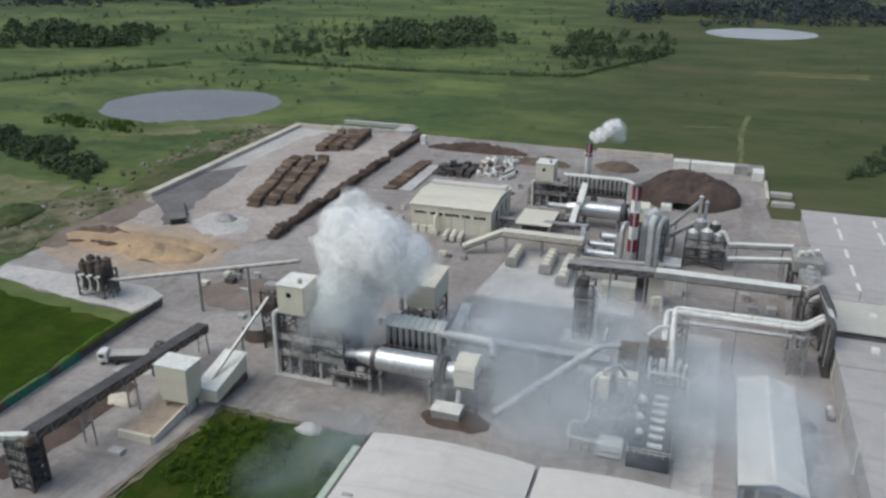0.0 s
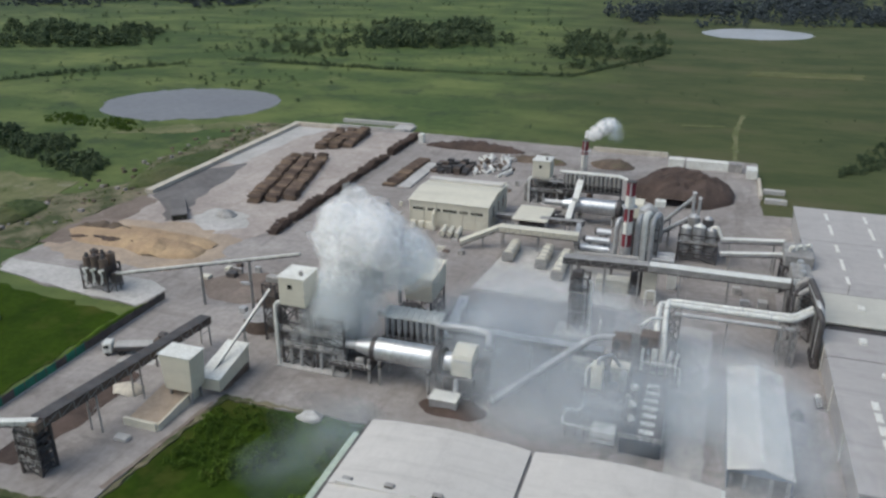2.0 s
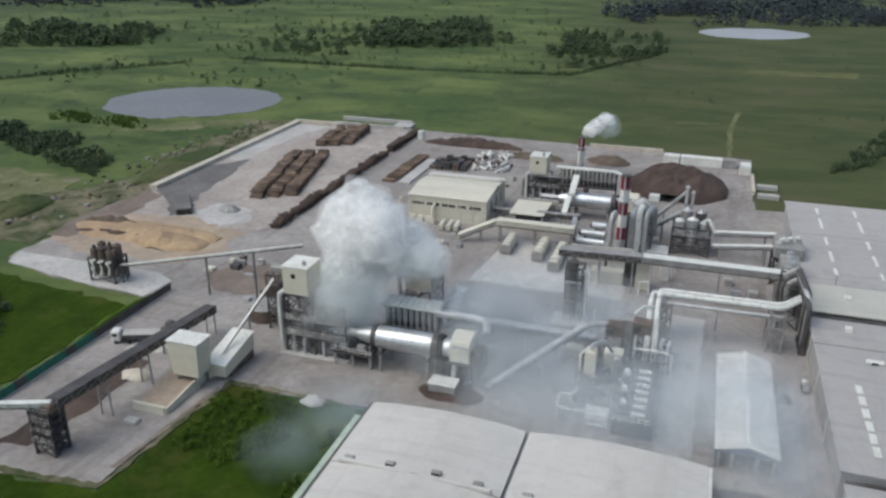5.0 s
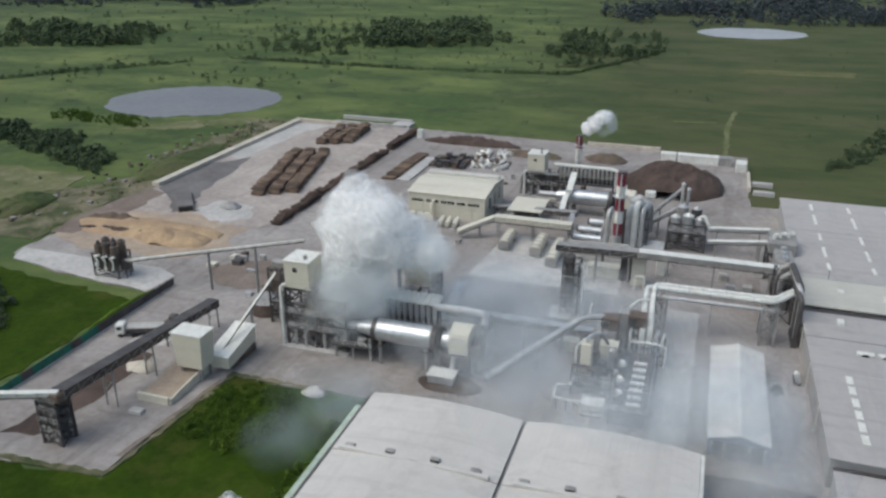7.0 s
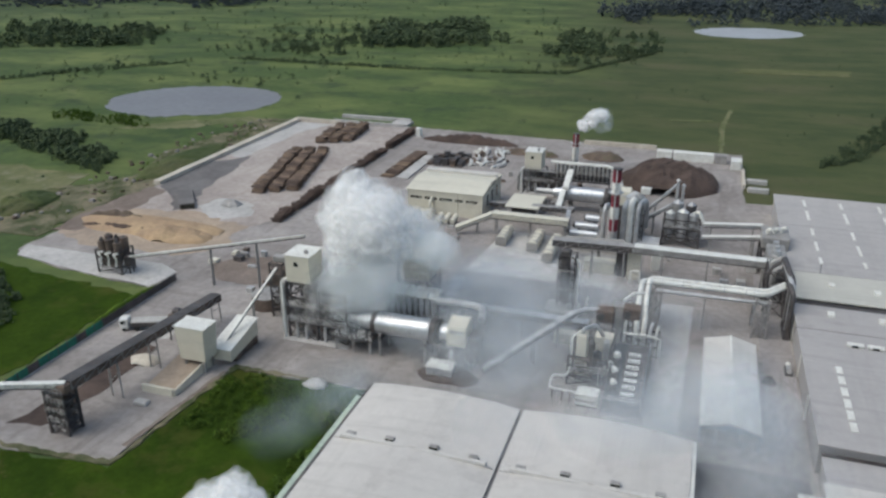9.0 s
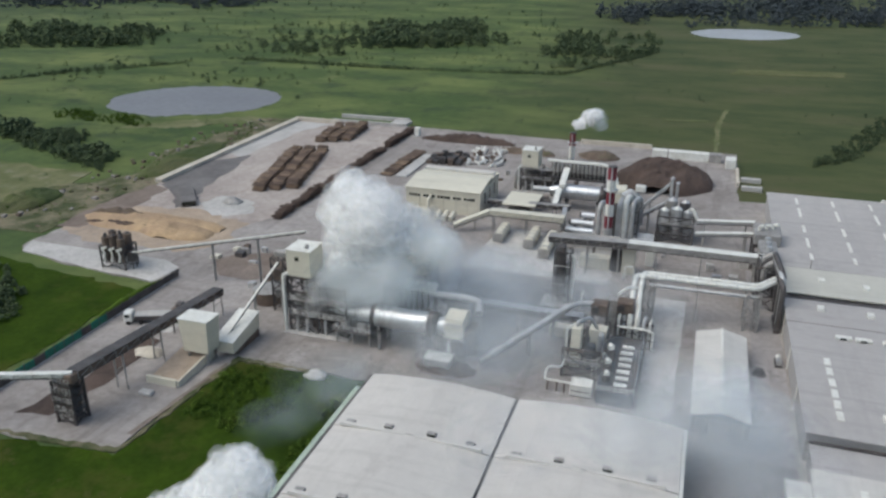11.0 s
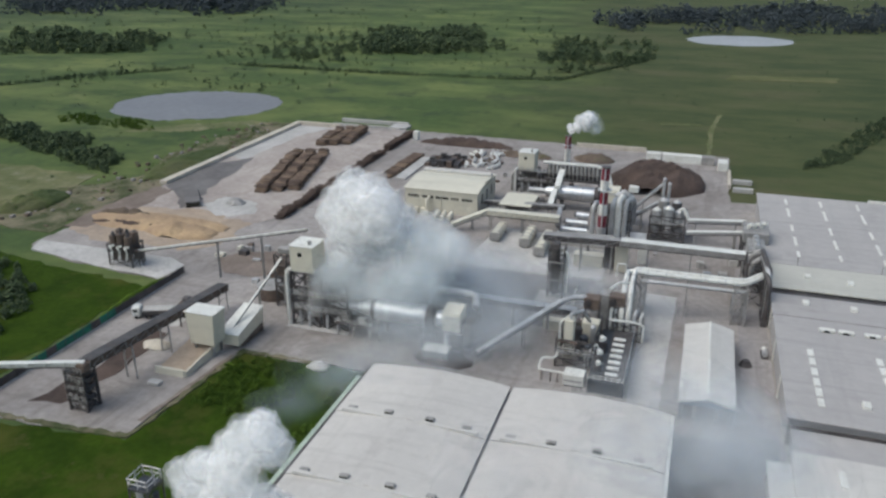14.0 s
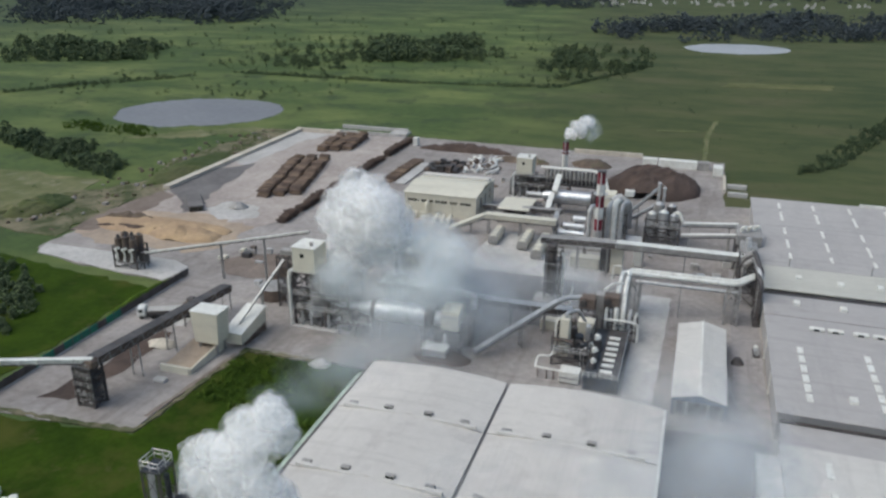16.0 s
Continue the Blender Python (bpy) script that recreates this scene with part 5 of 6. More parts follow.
def scrubber():
    s = thing("scrubber", -20.9, 149, 0, "dark slender scrubber tower with white side pipe", "scrubber")
    part("vessel", C((-21.6, 149, 1.5), (-21.6, 149, 12.5), 1.05, seg=18), M["dark"], s, smooth=True)
    part("vessel", C((-20.0, 149.6, 1.0), (-20.0, 149.6, 10.0), 0.7, seg=14), M["galv"], s, smooth=True)
    part("frame", lattice(bmesh.new(), -23.0, 147.6, -19.4, 150.8, 0, 13.2, 5, 0.13), M["dark"], s)
    part("white_pipe", Pp([(-18.7, 148.4, 0.3), (-18.7, 148.4, 11.8), (-20.4, 148.6, 13.0)], 0.33), M["white"], s, smooth=True)
    for z in (5, 9.5):
        part("platform", B(-23.2, 147.2, z, -19.2, 148.0, z + 0.12), M["midgrey"], s)
    part("fan", B(-22.6, 148, 12.6, -20.6, 150, 14.2, bevel=0.3), M["dark"], s)
    part("plinth", B(-25.5, 145.6, 0, -18, 151.5, 0.35, bevel=0.06), M["concrete"], s)


scrubber()


def press_vents():
    p = thing("press_unit", -4.2, 119, 0, "dark press exhaust unit with a ladder of pale vent covers", "press unit")
    part("body", B(-7.6, 108.6, 0, -0.9, 130.5, 2.9, bevel=0.15), M["navy"], p)
    part("deck", B(-5.2, 109.2, 2.9, -1.1, 130, 3.15), M["dark"], p)
    for k in range(7):
        y = 110.4 + k * 2.45
        part("vent_cover", B(-4.7, y, 3.15, -2.3, y + 1.0, 3.55, bevel=0.1), M["white"], p)
    part("railing", railing(bmesh.new(), -7.6, 108.5, -0.9, 108.5, 2.9, 7), M["white"], p)
    part("railing", railing(bmesh.new(), -0.9, 108.5, -0.9, 130.5, 2.9, 14), M["galv"], p)
    for x, y, z, r in ((-6.6, 116, 4.6, 0.9), (-6.7, 120.5, 5.2, 1.1), (-6.4, 112.6, 4.0, 0.8)):
        v = part("fan_drum", C((x, y, 2.9), (x, y, z), r, seg=16), M["dark"], p, smooth=True)
        part("outlet", Pp([(x, y, z), (x, y, z + 0.9), (x + 0.6, y - 1.2, z + 1.1)], r * 0.45), M["white"], v, smooth=True)


press_vents()


def press_annexes():
    a = thing("exhaust_station", -11.5, 122.5, 0, "dark steel frame crowded with exhaust vessels", "exhaust station")
    part("frame", lattice(bmesh.new(), -15.2, 116.6, -7.9, 129.6, 0, 6.4, 3, 0.16), M["dark"], a)
    for x, y, r, z, m in ((-10.2, 120.4, 0.9, 5.6, "navy"), (-11.6, 122.6, 0.7, 6.2, "dark"), (-9.0, 118.4, 0.8, 4.8, "navy"), (-8.8, 122.8, 0.6, 6.8, "galv"), (-13.8, 124.6, 0.8, 5.0, "rust"), (-12.6, 127.6, 0.9, 5.4, "dark")):
        v = part("vessel", C((x, y, 0.3), (x, y, z), r, seg=14), M[m], a, smooth=True)
        part("dome", C((x, y, z), (x, y, z + 0.5), r, r * 0.3, seg=14), M[m], v)
    for k in range(3):
        part("pipe", Pp([(-9.4 + k * 0.7, 117.2, 0.5), (-9.4 + k * 0.7, 117.2, 4.0 + k * 0.5), (-7.4, 116.8 + k, 4.4 + k * 0.5), (-6.6, 116.4 + k, 3.0)], 0.16, 8), M["white" if k != 1 else "galv"], a, smooth=True)
    part("platform", B(-15.4, 116.4, 3.2, -7.8, 117.4, 3.35), M["midgrey"], a)
    part("railing", railing(bmesh.new(), -15.4, 116.4, -7.8, 116.4, 3.35, 6), M["galv"], a)
    b = thing("riser_group", -3, 132.5, 0, "group of white and steel risers behind the press unit", "pipes")
    for x, y, z, r, m in ((-6.4, 132.6, 6.4, 0.3, "white"), (-5.4, 133.4, 7.4, 0.26, "galv"), (-1.4, 132.4, 6.0, 0.34, "galv"), (-0.2, 133.0, 5.2, 0.24, "white")):
        part("riser", Pp([(x, y, 0.2), (x, y, z), (x + 0.3, y + 1.4, z + 0.6)], r, 8), M[m], b, smooth=True)
    part("frame", lattice(bmesh.new(), -7.0, 131.8, 0.4, 134.6, 0, 4.6, 2, 0.14), M["dark"], b)


press_annexes()


def fan_house(x, y, z, label):
    f = thing("fan_house", x, y, 0, label, "fan", "fan houses")
    part("housing", B(x - 1.7, y - 1.5, z - 2.6, x + 1.7, y + 1.5, z, bevel=0.25), M["rust"], f)
    part("inlet", C((x - 0.9, y - 1.5, z - 1.2), (x - 0.9, y - 2.0, z - 1.2), 0.8, seg=14), M["dark"], f)
    part("frame", lattice(bmesh.new(), x - 1.5, y - 1.3, x + 1.5, y + 1.3, 0, z - 2.6, 2, 0.14), M["dark"], f)


fan_house(-10.3, 131.5, 9.7, "dark red-brown fan house on a frame")
fan_house(-5.4, 134.4, 9.5, "dark brown fan house on a frame")
whole("grey_panel_box", B(-9.4, 136.5, 0, -6.0, 140, 8.0, bevel=0.1), M["midgrey"], "grey panel box behind the fan houses", "box")


def cream_filters():
    f = thing("bag_filter", -9.6, 127, 0, "cream bag filter with hopper bottom", "filter")
    part("casing", B(-11.4, 124.6, 2.6, -7.9, 127.4, 6.6, bevel=0.1), M["cream"], f)
    part("hopper", C((-9.7, 126, 0.6), (-9.7, 126, 2.6), 0.5, 1.9, seg=4), M["cream"], f)
    for x in (-11.3, -8.1):
        for y in (124.9, 127.1):
            part("leg", B(x - 0.15, y - 0.15, 0, x + 0.15, y + 0.15, 2.6), M["midgrey"], f)
    g = thing("bag_filter", -13, 119, 0, "slender cream filter tower with platforms", "filter")
    part("casing", B(-14.0, 118, 1.5, -12.1, 120.6, 9.8, bevel=0.1), M["cream"], g)
    part("platform", B(-15.0, 117.2, 5.2, -11.2, 118, 5.35), M["rust"], g)
    part("leg", B(-13.9, 118.1, 0, -13.6, 118.4, 1.5), M["midgrey"], g)
    part("leg", B(-12.5, 120.1, 0, -12.2, 120.4, 1.5), M["midgrey"], g)
    part("riser", Pp([(-14.9, 118.6, 1.2), (-14.9, 118.6, 9.0), (-13.6, 119, 10.2)], 0.22, 8), M["white"], g, smooth=True)
    part("head", Pp([(-13, 119.2, 9.6), (-13, 119.2, 10.8), (-11, 122, 10.6), (-9.8, 125.6, 6.4)], 0.35, 8), M["galv"], g, smooth=True)
    h = thing("equipment_box", -10.2, 111, 0, "white equipment box with looped white pipe", "box")
    part("box", B(-12.4, 109.6, 0.3, -8.4, 112.6, 2.6, bevel=0.08), M["white"], h)
    part("louvre", B(-12.2, 109.5, 1.2, -8.6, 109.58, 1.5), M["midgrey"], h)
    part("skid", B(-12.2, 109.8, 0, -8.6, 112.4, 0.3), M["dark"], h)
    part("pipe_loop", Pp([(-12.4, 110.6, 2.2), (-17.4, 110.8, 2.2), (-17.6, 112.6, 2.2), (-17.4, 113.8, 3.2), (-14.9, 114.2, 3.2), (-14.9, 117.6, 3.2)], 0.22, 8), M["white"], h, smooth=True)
    for x in (-16.8, -15.0, -13.6):
        part("stand", B(x - 0.1, 110.5, 0, x + 0.1, 110.8, 2.0), M["rust"], h)
    whole("cream_cabinet", B(-20.6, 131.8, 0, -15.8, 134.4, 2.2, bevel=0.08), M["cream"], "low cream cabinet below the belt", "cabinet")


cream_filters()


def exhaust_ducts():
    for k in range(2):
        y, z, x0 = 148.2 + k * 1.5, 9.5 + 0.15 * k, -4.6 + 1.5 * k
        tube("exhaust_duct", [(x0 + 0.4, 133.0, 0.8), (x0 + 0.4, 133.0, 7.2), (x0, 141, 9.3), (x0, y, z), (20.6, y, z + 0.15), (24.2, y + 4, z + 0.6)], 0.52, "white", "white exhaust duct from the press to the hall")
    tube("return_duct", [(-1.5, 147.6, 7.8), (21.0, 147.6, 8.0)], 0.42, "galv", "grey return duct below the exhaust ducts", [(-1.4, 147.6, 7.4), (8.6, 147.6, 7.4), (20.4, 147.6, 7.6)])
    tube("steam_pipe", [(-6.4, 131.6, 4.6), (-2.0, 131.6, 4.8), (0.7, 131.6, 4.4), (0.7, 131.6, 0.2)], 0.28, "white", "white bent pipe over the press unit")
    tube("steam_pipe", [(-7.4, 137, 9.3), (-5.6, 139.4, 10.2), (-3.6, 141.2, 9.5)], 0.3, "white", "white bent pipe behind the fans")
    p = thing("pipe_trestle", 20.6, 150, 0, "grey steel frame carrying the ducts", "frame")
    part("frame", lattice(bmesh.new(), 18.6, 147, 21.4, 152.4, 0, 8.9, 3, 0.16), M["midgrey"], p)
    q = thing("pipe_trestle", -1.6, 147, 0, "grey steel frame carrying the ducts", "frame")
    part("frame", lattice(bmesh.new(), -2.8, 145, -0.4, 150.4, 0, 8.8, 3, 0.18), M["midgrey"], q)


exhaust_ducts()


def wall_ducts():
    """The crowd of ducts that climbs the production hall's wall."""
    w = thing("wall_ducts", 25.2, 155, 0, "crowd of dark ducts climbing the hall wall", "ducts")
    for k, (y, top, r, m) in enumerate(((148.4, 11.4, 0.55, "dark"), (150.2, 12.2, 0.5, "galv"), (152.0, 12.8, 0.6, "dark"), (154.2, 12.4, 0.5, "midgrey"))):
        part("riser", Pp([(25.6, y, 0.6), (25.6, y, top - 1), (25.0, y + 1.6, top), (24.4, 162, top)], r, 12), M[m], w, smooth=True)
        part("base_box", B(24.9, y - 0.6, 0, 26.2, y + 0.6, 1.4, bevel=0.15), M["dark"], w)
    for k, y in enumerate((160.5, 163, 165.5)):
        part("drop", Pp([(22.4, y, 3.6), (22.4, y, 10.2), (24.6, y + 0.6, 11.4)], 0.6, 12), M["dark" if k % 2 else "midgrey"], w, smooth=True)
    part("drop_frame", lattice(bmesh.new(), 21.4, 159, 25.4, 166.6, 0, 10.6, 3, 0.16), M["dark"], w)
    u = thing("filter_block", 24.4, 189, 0, "dark filter block against the hall wall", "filter")
    part("frame", lattice(bmesh.new(), 21.4, 184, 26.2, 193, 0, 6.6, 2, 0.2), M["dark"], u)
    part("casing", B(21.2, 183.8, 6.6, 27.6, 193.4, 9.4, bevel=0.2), M["midgrey"], u)
    for k in range(3):
        part("cowl", Pp([(22.4 + k * 1.7, 187 + k, 9.3), (22.4 + k * 1.7, 187 + k, 10.4), (23.4 + k * 1.7, 186 + k, 11.0)], 0.45, 10), M["white"], u, smooth=True)
    part("hopper", C((23.5, 188.5, 3.2), (23.5, 188.5, 6.6), 0.5, 2.6, seg=8), M["dark"], u)
    v = thing("filter_block", 24, 175, 0, "grey duct block between gallery and filter", "filter")
    part("casing", B(21.8, 170.2, 4.5, 26.0, 179, 9.8, bevel=0.25), M["midgrey"], v)
    part("frame", lattice(bmesh.new(), 22, 170.6, 25.8, 178.6, 0, 4.6, 2, 0.2), M["dark"], v)
    for y in (171.5, 174.5, 177.5):
        part("duct", C((23.8, y, 9.8), (23.8, y, 11.0), 0.7, seg=12), M["galv"], v)


wall_ducts()
gallery("pipe_rack", (7, 196.5, 6.0), (22, 196.5, 7.2), 1.5, 1.0, "galv", "white", "pale covered pipe rack", (0.15, 0.85))
gallery("pipe_rack", (7, 189.5, 5.0), (22, 189.5, 6.6), 1.3, 0.9, "galv", "white", "pale covered pipe rack", (0.15, 0.85))


def rear_cyclones():
    c = thing("separator_plant", 1, 200, 0, "dark separator plant with steel cyclones", "separator")
    part("frame", lattice(bmesh.new(), -3.2, 195.6, 6.4, 204.6, 0, 7.6, 3, 0.22), M["dark"], c)
    for k, (x, y, r, z0, z1, m) in enumerate(((-1.6, 197.6, 1.3, 3.5, 8.8, "galv"), (1.6, 197, 1.5, 3.2, 9.6, "steel"), (4.6, 198, 1.3, 3.2, 8.6, "galv"), (0, 201.6, 1.6, 3.4, 10.5, "midgrey"), (3.6, 202, 1.4, 3, 10, "dark"))):
        v = part("cyclone", cyl(cyl(bmesh.new(), (x, y, z0), (x, y, z1), r, seg=16), (x, y, 0.8), (x, y, z0), 0.3, r, seg=16), M[m], c, smooth=True)
        part("cap", C((x, y, z1), (x, y, z1 + 0.7), r * 0.8, 0.3, seg=12), M["white" if k < 2 else "galv"], v)
    part("platform", B(-3.4, 195.2, 5.2, 6.6, 197, 5.35), M["midgrey"], c)
    part("railing", railing(bmesh.new(), -3.4, 195.2, 6.6, 195.2, 5.35, 8), M["galv"], c)
    part("bend", Pp([(4.6, 198, 9), (5.8, 197, 10), (7.0, 196.6, 7.4)], 0.45), M["white"], c, smooth=True)
    for x, y, h in ((-0.6, 205.4, 15.4), (0.9, 205.8, 14.0)):
        s = thing("vent_pipe", x, y, 0, "slender pale vent pipe", "chimney", "vent pipes")
        part("pipe", C((x, y, 0), (x, y, h), 0.42, seg=12), M["galv"], s, smooth=True)
        part("rain_cap", C((x, y, h + 0.2), (x, y, h + 0.7), 0.7, 0.1, seg=12), M["galv"], s)
        part("cap_stay", C((x, y, h - 0.1), (x, y, h + 0.3), 0.06, seg=5), M["dark"], s)
    gallery("inclined_belt", (-11.4, 206, 2.0), (-0.9, 207.2, 13.0), 1.1, 0.9, "galv", "galv", "pale steep inclined belt", (0.5,))
    gallery("inclined_belt", (-11, 202.4, 2.0), (-1.4, 203.2, 8.6), 1.1, 0.9, "galv", "galv", "pale steep inclined belt", (0.5,))
    b = thing("separator_box", -6.6, 192, 0, "pale low ducts beside the separator", "ducts")
    for k in range(3):
        part("duct", C((-9.6, 191 + k * 1.6, 1.4 + k * 0.2), (-3.6, 191 + k * 1.6, 1.4 + k * 0.2), 0.7, seg=12), M["galv"], b, smooth=True)
    for x in (-9, -4.2):
        part("saddle", B(x, 190.2, 0, x + 0.4, 195, 0.8), M["dark"], b)


rear_cyclones()


def tall_ducts():
    t = thing("duct_cluster", -11, 198, 0, "cluster of tall grey ducts with rounded heads", "ducts")
    for k, (x, y, top, r, m) in enumerate(((-13.2, 189.6, 12.6, 0.75, "galv"), (-11.6, 190, 13.4, 0.85, "white"), (-9.8, 190.6, 12.4, 0.7, "galv"), (-18.4, 189, 11.6, 0.6, "galv"), (-12, 196, 12.0, 0.9, "midgrey"), (-9.4, 197, 11.0, 0.8, "galv"))):
        part("duct", Pp([(x, y, 0.2), (x, y, top - 1), (x + 0.5, y + 1.8, top), (x + 1.0, y + 4.5, top - 1.5), (x + 1.2, y + 5, 2)], r, 12), M[m], t, smooth=True)
    part("frame", lattice(bmesh.new(), -14.6, 191, -8.2, 196, 0, 9.6, 3, 0.16), M["dark"], t)
    v = thing("silo", -12, 208, 0, "grey steel silo with conical top", "silo")
    part("shell", C((-12, 208, 0), (-12, 208, 9.0), 2.6, seg=24), M["galv"], v, smooth=True)
    part("top", C((-12, 208, 9.0), (-12, 208, 10.4), 2.6, 0.5, seg=24), M["galv"], v)
    part("head_box", B(-10.6, 206.6, 10.2, -7.8, 208.6, 12, bevel=0.15), M["white"], v)
    u = thing("heat_exchanger", -24, 198, 0, "bright steel exchanger drums on a pale skid", "tank")
    for z, y, a, b in ((2.2, 197.6, -27.2, -20.8), (1.3, 193.6, -28, -20.4), (4.0, 199.6, -24.6, -20.8)):
        part("drum", C((a, y, z), (b, y, z), 0.95, seg=18), M["steel"], u, smooth=True)
        part("end", C((a - 0.5, y, z), (a, y, z), 0.55, 0.95, seg=18), M["dark"], u)
        part("saddle", B(a + 1, y - 0.8, 0, a + 1.4, y + 0.8, z - 0.6), M["dark"], u)
        part("saddle", B(b - 1.4, y - 0.8, 0, b - 1.0, y + 0.8, z - 0.6), M["dark"], u)
    part("skid", B(-29, 192, 0.0, -19.6, 201, 0.3), M["concrete"], u)
    whole("pipe_bundle", Pp([(-28, 185.6, 2.6), (-12, 185.6, 3.2)], 0.7, 12), M["midgrey"], "grey pipe below the chimney", "duct")
    whole("low_wall_block", B(-29, 183.6, 0, -12.5, 186.6, 2.0, bevel=0.08), M["concrete"], "pale low block under the pipes", "block")
    for k in range(5):
        whole("service_pipe", Pp([(-27, 178.4 + k * 0.7, 3.2), (-9, 178.4 + k * 0.7, 3.2)], 0.24, 8), M[("galv", "midgrey", "white")[k % 3]], "thin service pipe on the pipe rack", "pipe", "service pipes")
    r = thing("service_rack", -18, 180, 0, "dark rack under the service pipes", "rack")
    for x in (-26, -18, -10):
        part("post", B(x - 0.15, 177.9, 0, x + 0.15, 178.2, 3.0), M["dark"], r)
        part("post", B(x - 0.15, 181.2, 0, x + 0.15, 181.5, 3.0), M["dark"], r)
        part("beam", B(x - 0.15, 177.8, 2.75, x + 0.15, 181.6, 2.98), M["dark"], r)


tall_ducts()


def clutter():
    rnd = random.Random(77)
    for k in range(46):
        x, y = rnd.choice([(-38, 236), (-60, 240), (-20, 175), (-2, 185), (-62, 185), (-92, 136), (12, 178), (-45, 240), (-70, 140), (-88, 210), (-108, 150)])
        x, y = x + rnd.uniform(-7, 7), y + rnd.uniform(-6, 6)
        w, d, h = rnd.uniform(0.8, 2.4), rnd.uniform(0.8, 2.4), rnd.uniform(0.6, 1.8)
        whole("crate", B(x, y, 0, x + w, y + d, h, bevel=0.06), M[rnd.choice(["midgrey", "rust", "concrete", "dark", "cream_roof", "galv"])], "weathered crate standing on the yard", "crate", "crates")
    for x, y in ((25.2, 134.5),):
        p = thing("pump_set", x, y, 0, "small pump set on a skid beside the shed", "pump")
        part("skid", B(x - 0.7, y - 1.8, 0, x + 0.7, y + 1.8, 0.25), M["dark"], p)
        part("motor", C((x, y - 1.5, 0.9), (x, y + 0.2, 0.9), 0.55, seg=14), M["galv"], p, smooth=True)
        part("tank", C((x, y + 0.5, 0.8), (x, y + 1.7, 0.8), 0.5, seg=14), M["white"], p, smooth=True)
    # added low cone, set where the lane has a round dark stain
    for x, y in ((21.4, 129.0),):
        whole("tarp_heap", C((x, y, 0), (x, y, 1.2), 1.4, 0.7, seg=9), M["dark"], "dark low cone added for a round dark stain beside the shed", "heap", "covered heaps")


clutter()


# ---- near corner: tower with lattice crown ----
def near_tower():
    t = thing("vent_tower", -40.5, 28.2, 6.2, "tall slender steel vent tower with a railed top, wrapped in steam", "tower")
    x0, y0, x1, y1 = -41.6, 27.1, -39.4, 29.3
    part("frame", lattice(bmesh.new(), x0, y0, x1, y1, 6.0, 30.9, 7, 0.07), M["dark"], t)
    part("deck", B(x0 - 0.1, y0 - 0.1, 30.7, x1 + 0.1, y1 + 0.1, 30.8), M["navy"], t)
    for a, b, c, d in ((x0, y0, x1, y0), (x1, y0, x1, y1), (x0, y1, x1, y1), (x0, y0, x0, y1)):
        part("railing", railing(bmesh.new(), a, b, c, d, 30.9, 3), M["galv"], t)
    part("riser", Pp([(-41.0, 27.7, 6.0), (-41.0, 27.7, 30.6)], 0.35, 10), M["galv"], t, smooth=True)
    part("vent_stack", C((-39.9, 28.7, 6.0), (-39.9, 28.7, 29.6), 0.3, seg=14), M["navy"], t, smooth=True)
    part("outlet", C((-38.3, 28.6, 6.0), (-38.3, 28.6, 27.0), 0.9, seg=18), M["navy"], t, smooth=True)


near_tower()
_rnd = random.Random(9)
for _k in range(9):
    _x, _y = -92 + _rnd.uniform(0, 11), 45 + _rnd.uniform(0, 4)
    whole("wrapped_bale", C((_x, _y, -0.2), (_x, _y, 1.1), 0.75, 0.68, seg=12), M["white"], "white wrapped bale on the grass", "bale", "bales")
mound("rubble_heap", -60.5, 101.5, 2.4, 1.7, 0.9, M["concrete"], "pale rubble heap at the lawn edge", 31, rough=0.7)


# ---- vegetation and distance ----
def scatter(poly, n, rnd):
    xs, ys = [p[0] for p in poly], [p[1] for p in poly]
    out = []
    while len(out) < n:
        x, y = rnd.uniform(min(xs), max(xs)), rnd.uniform(min(ys), max(ys))
        inside = False
        for (ax, ay), (bx, by) in zip(poly, poly[1:] + poly[:1]):
            if (ay > y) != (by > y) and x < (bx - ax) * (y - ay) / (by - ay) + ax:
                inside = not inside
        if inside:
            out.append((x, y))
    return out


def foliage(name, spots, size, label, material="leaf_far", per=30, seed=0, category="trees", level=1):
    """Uneven crowns of many small clumps, with thin places between them, as one body of vegetation."""
    rs = np.random.RandomState(seed)
    cs, rr = [], []
    wild = size > 3.0
    for x, y in spots:
        if wild:
            x, y = x + rs.normal(0, size * 1.6), y + rs.normal(0, size * 1.6)
        if math.hypot((x + 241) / 47, (y - 324) / 41) < 1 and name != "pond_trees" or math.hypot((x - 32) / 46, (y - 704) / 40) < 1:
            continue
        g = noise.noise((x / (size * 9), y / (size * 9), seed))
        if wild and g < -0.22:
            continue
        s = size * rs.uniform(0.5, 1.1) * (1.05 + 0.7 * g)
        lean, wide = rs.uniform(-0.25, 0.25, 2), rs.uniform(0.55, 0.95)
        for k in range(per):
            a, h = rs.uniform(0, 6.28), rs.uniform(0.1, 1.35)
            d = s * wide * math.sqrt(rs.uniform(0, 1)) * math.sqrt(max(0.05, 1 - (h / 1.4) ** 2))
            cs.append((x + d * math.cos(a) + lean[0] * h * s, y + d * math.sin(a) + lean[1] * h * s, h * s - 0.3)), rr.append(s * rs.uniform(0.1, 0.21))
    v, f = clumps(np.array(cs), np.array(rr), level, 0.5, 0.8, seed)
    ob = new(name, mesh_np(name, v, f, M[material], True))
    return tagged(ob, label, category, kind="stuff")


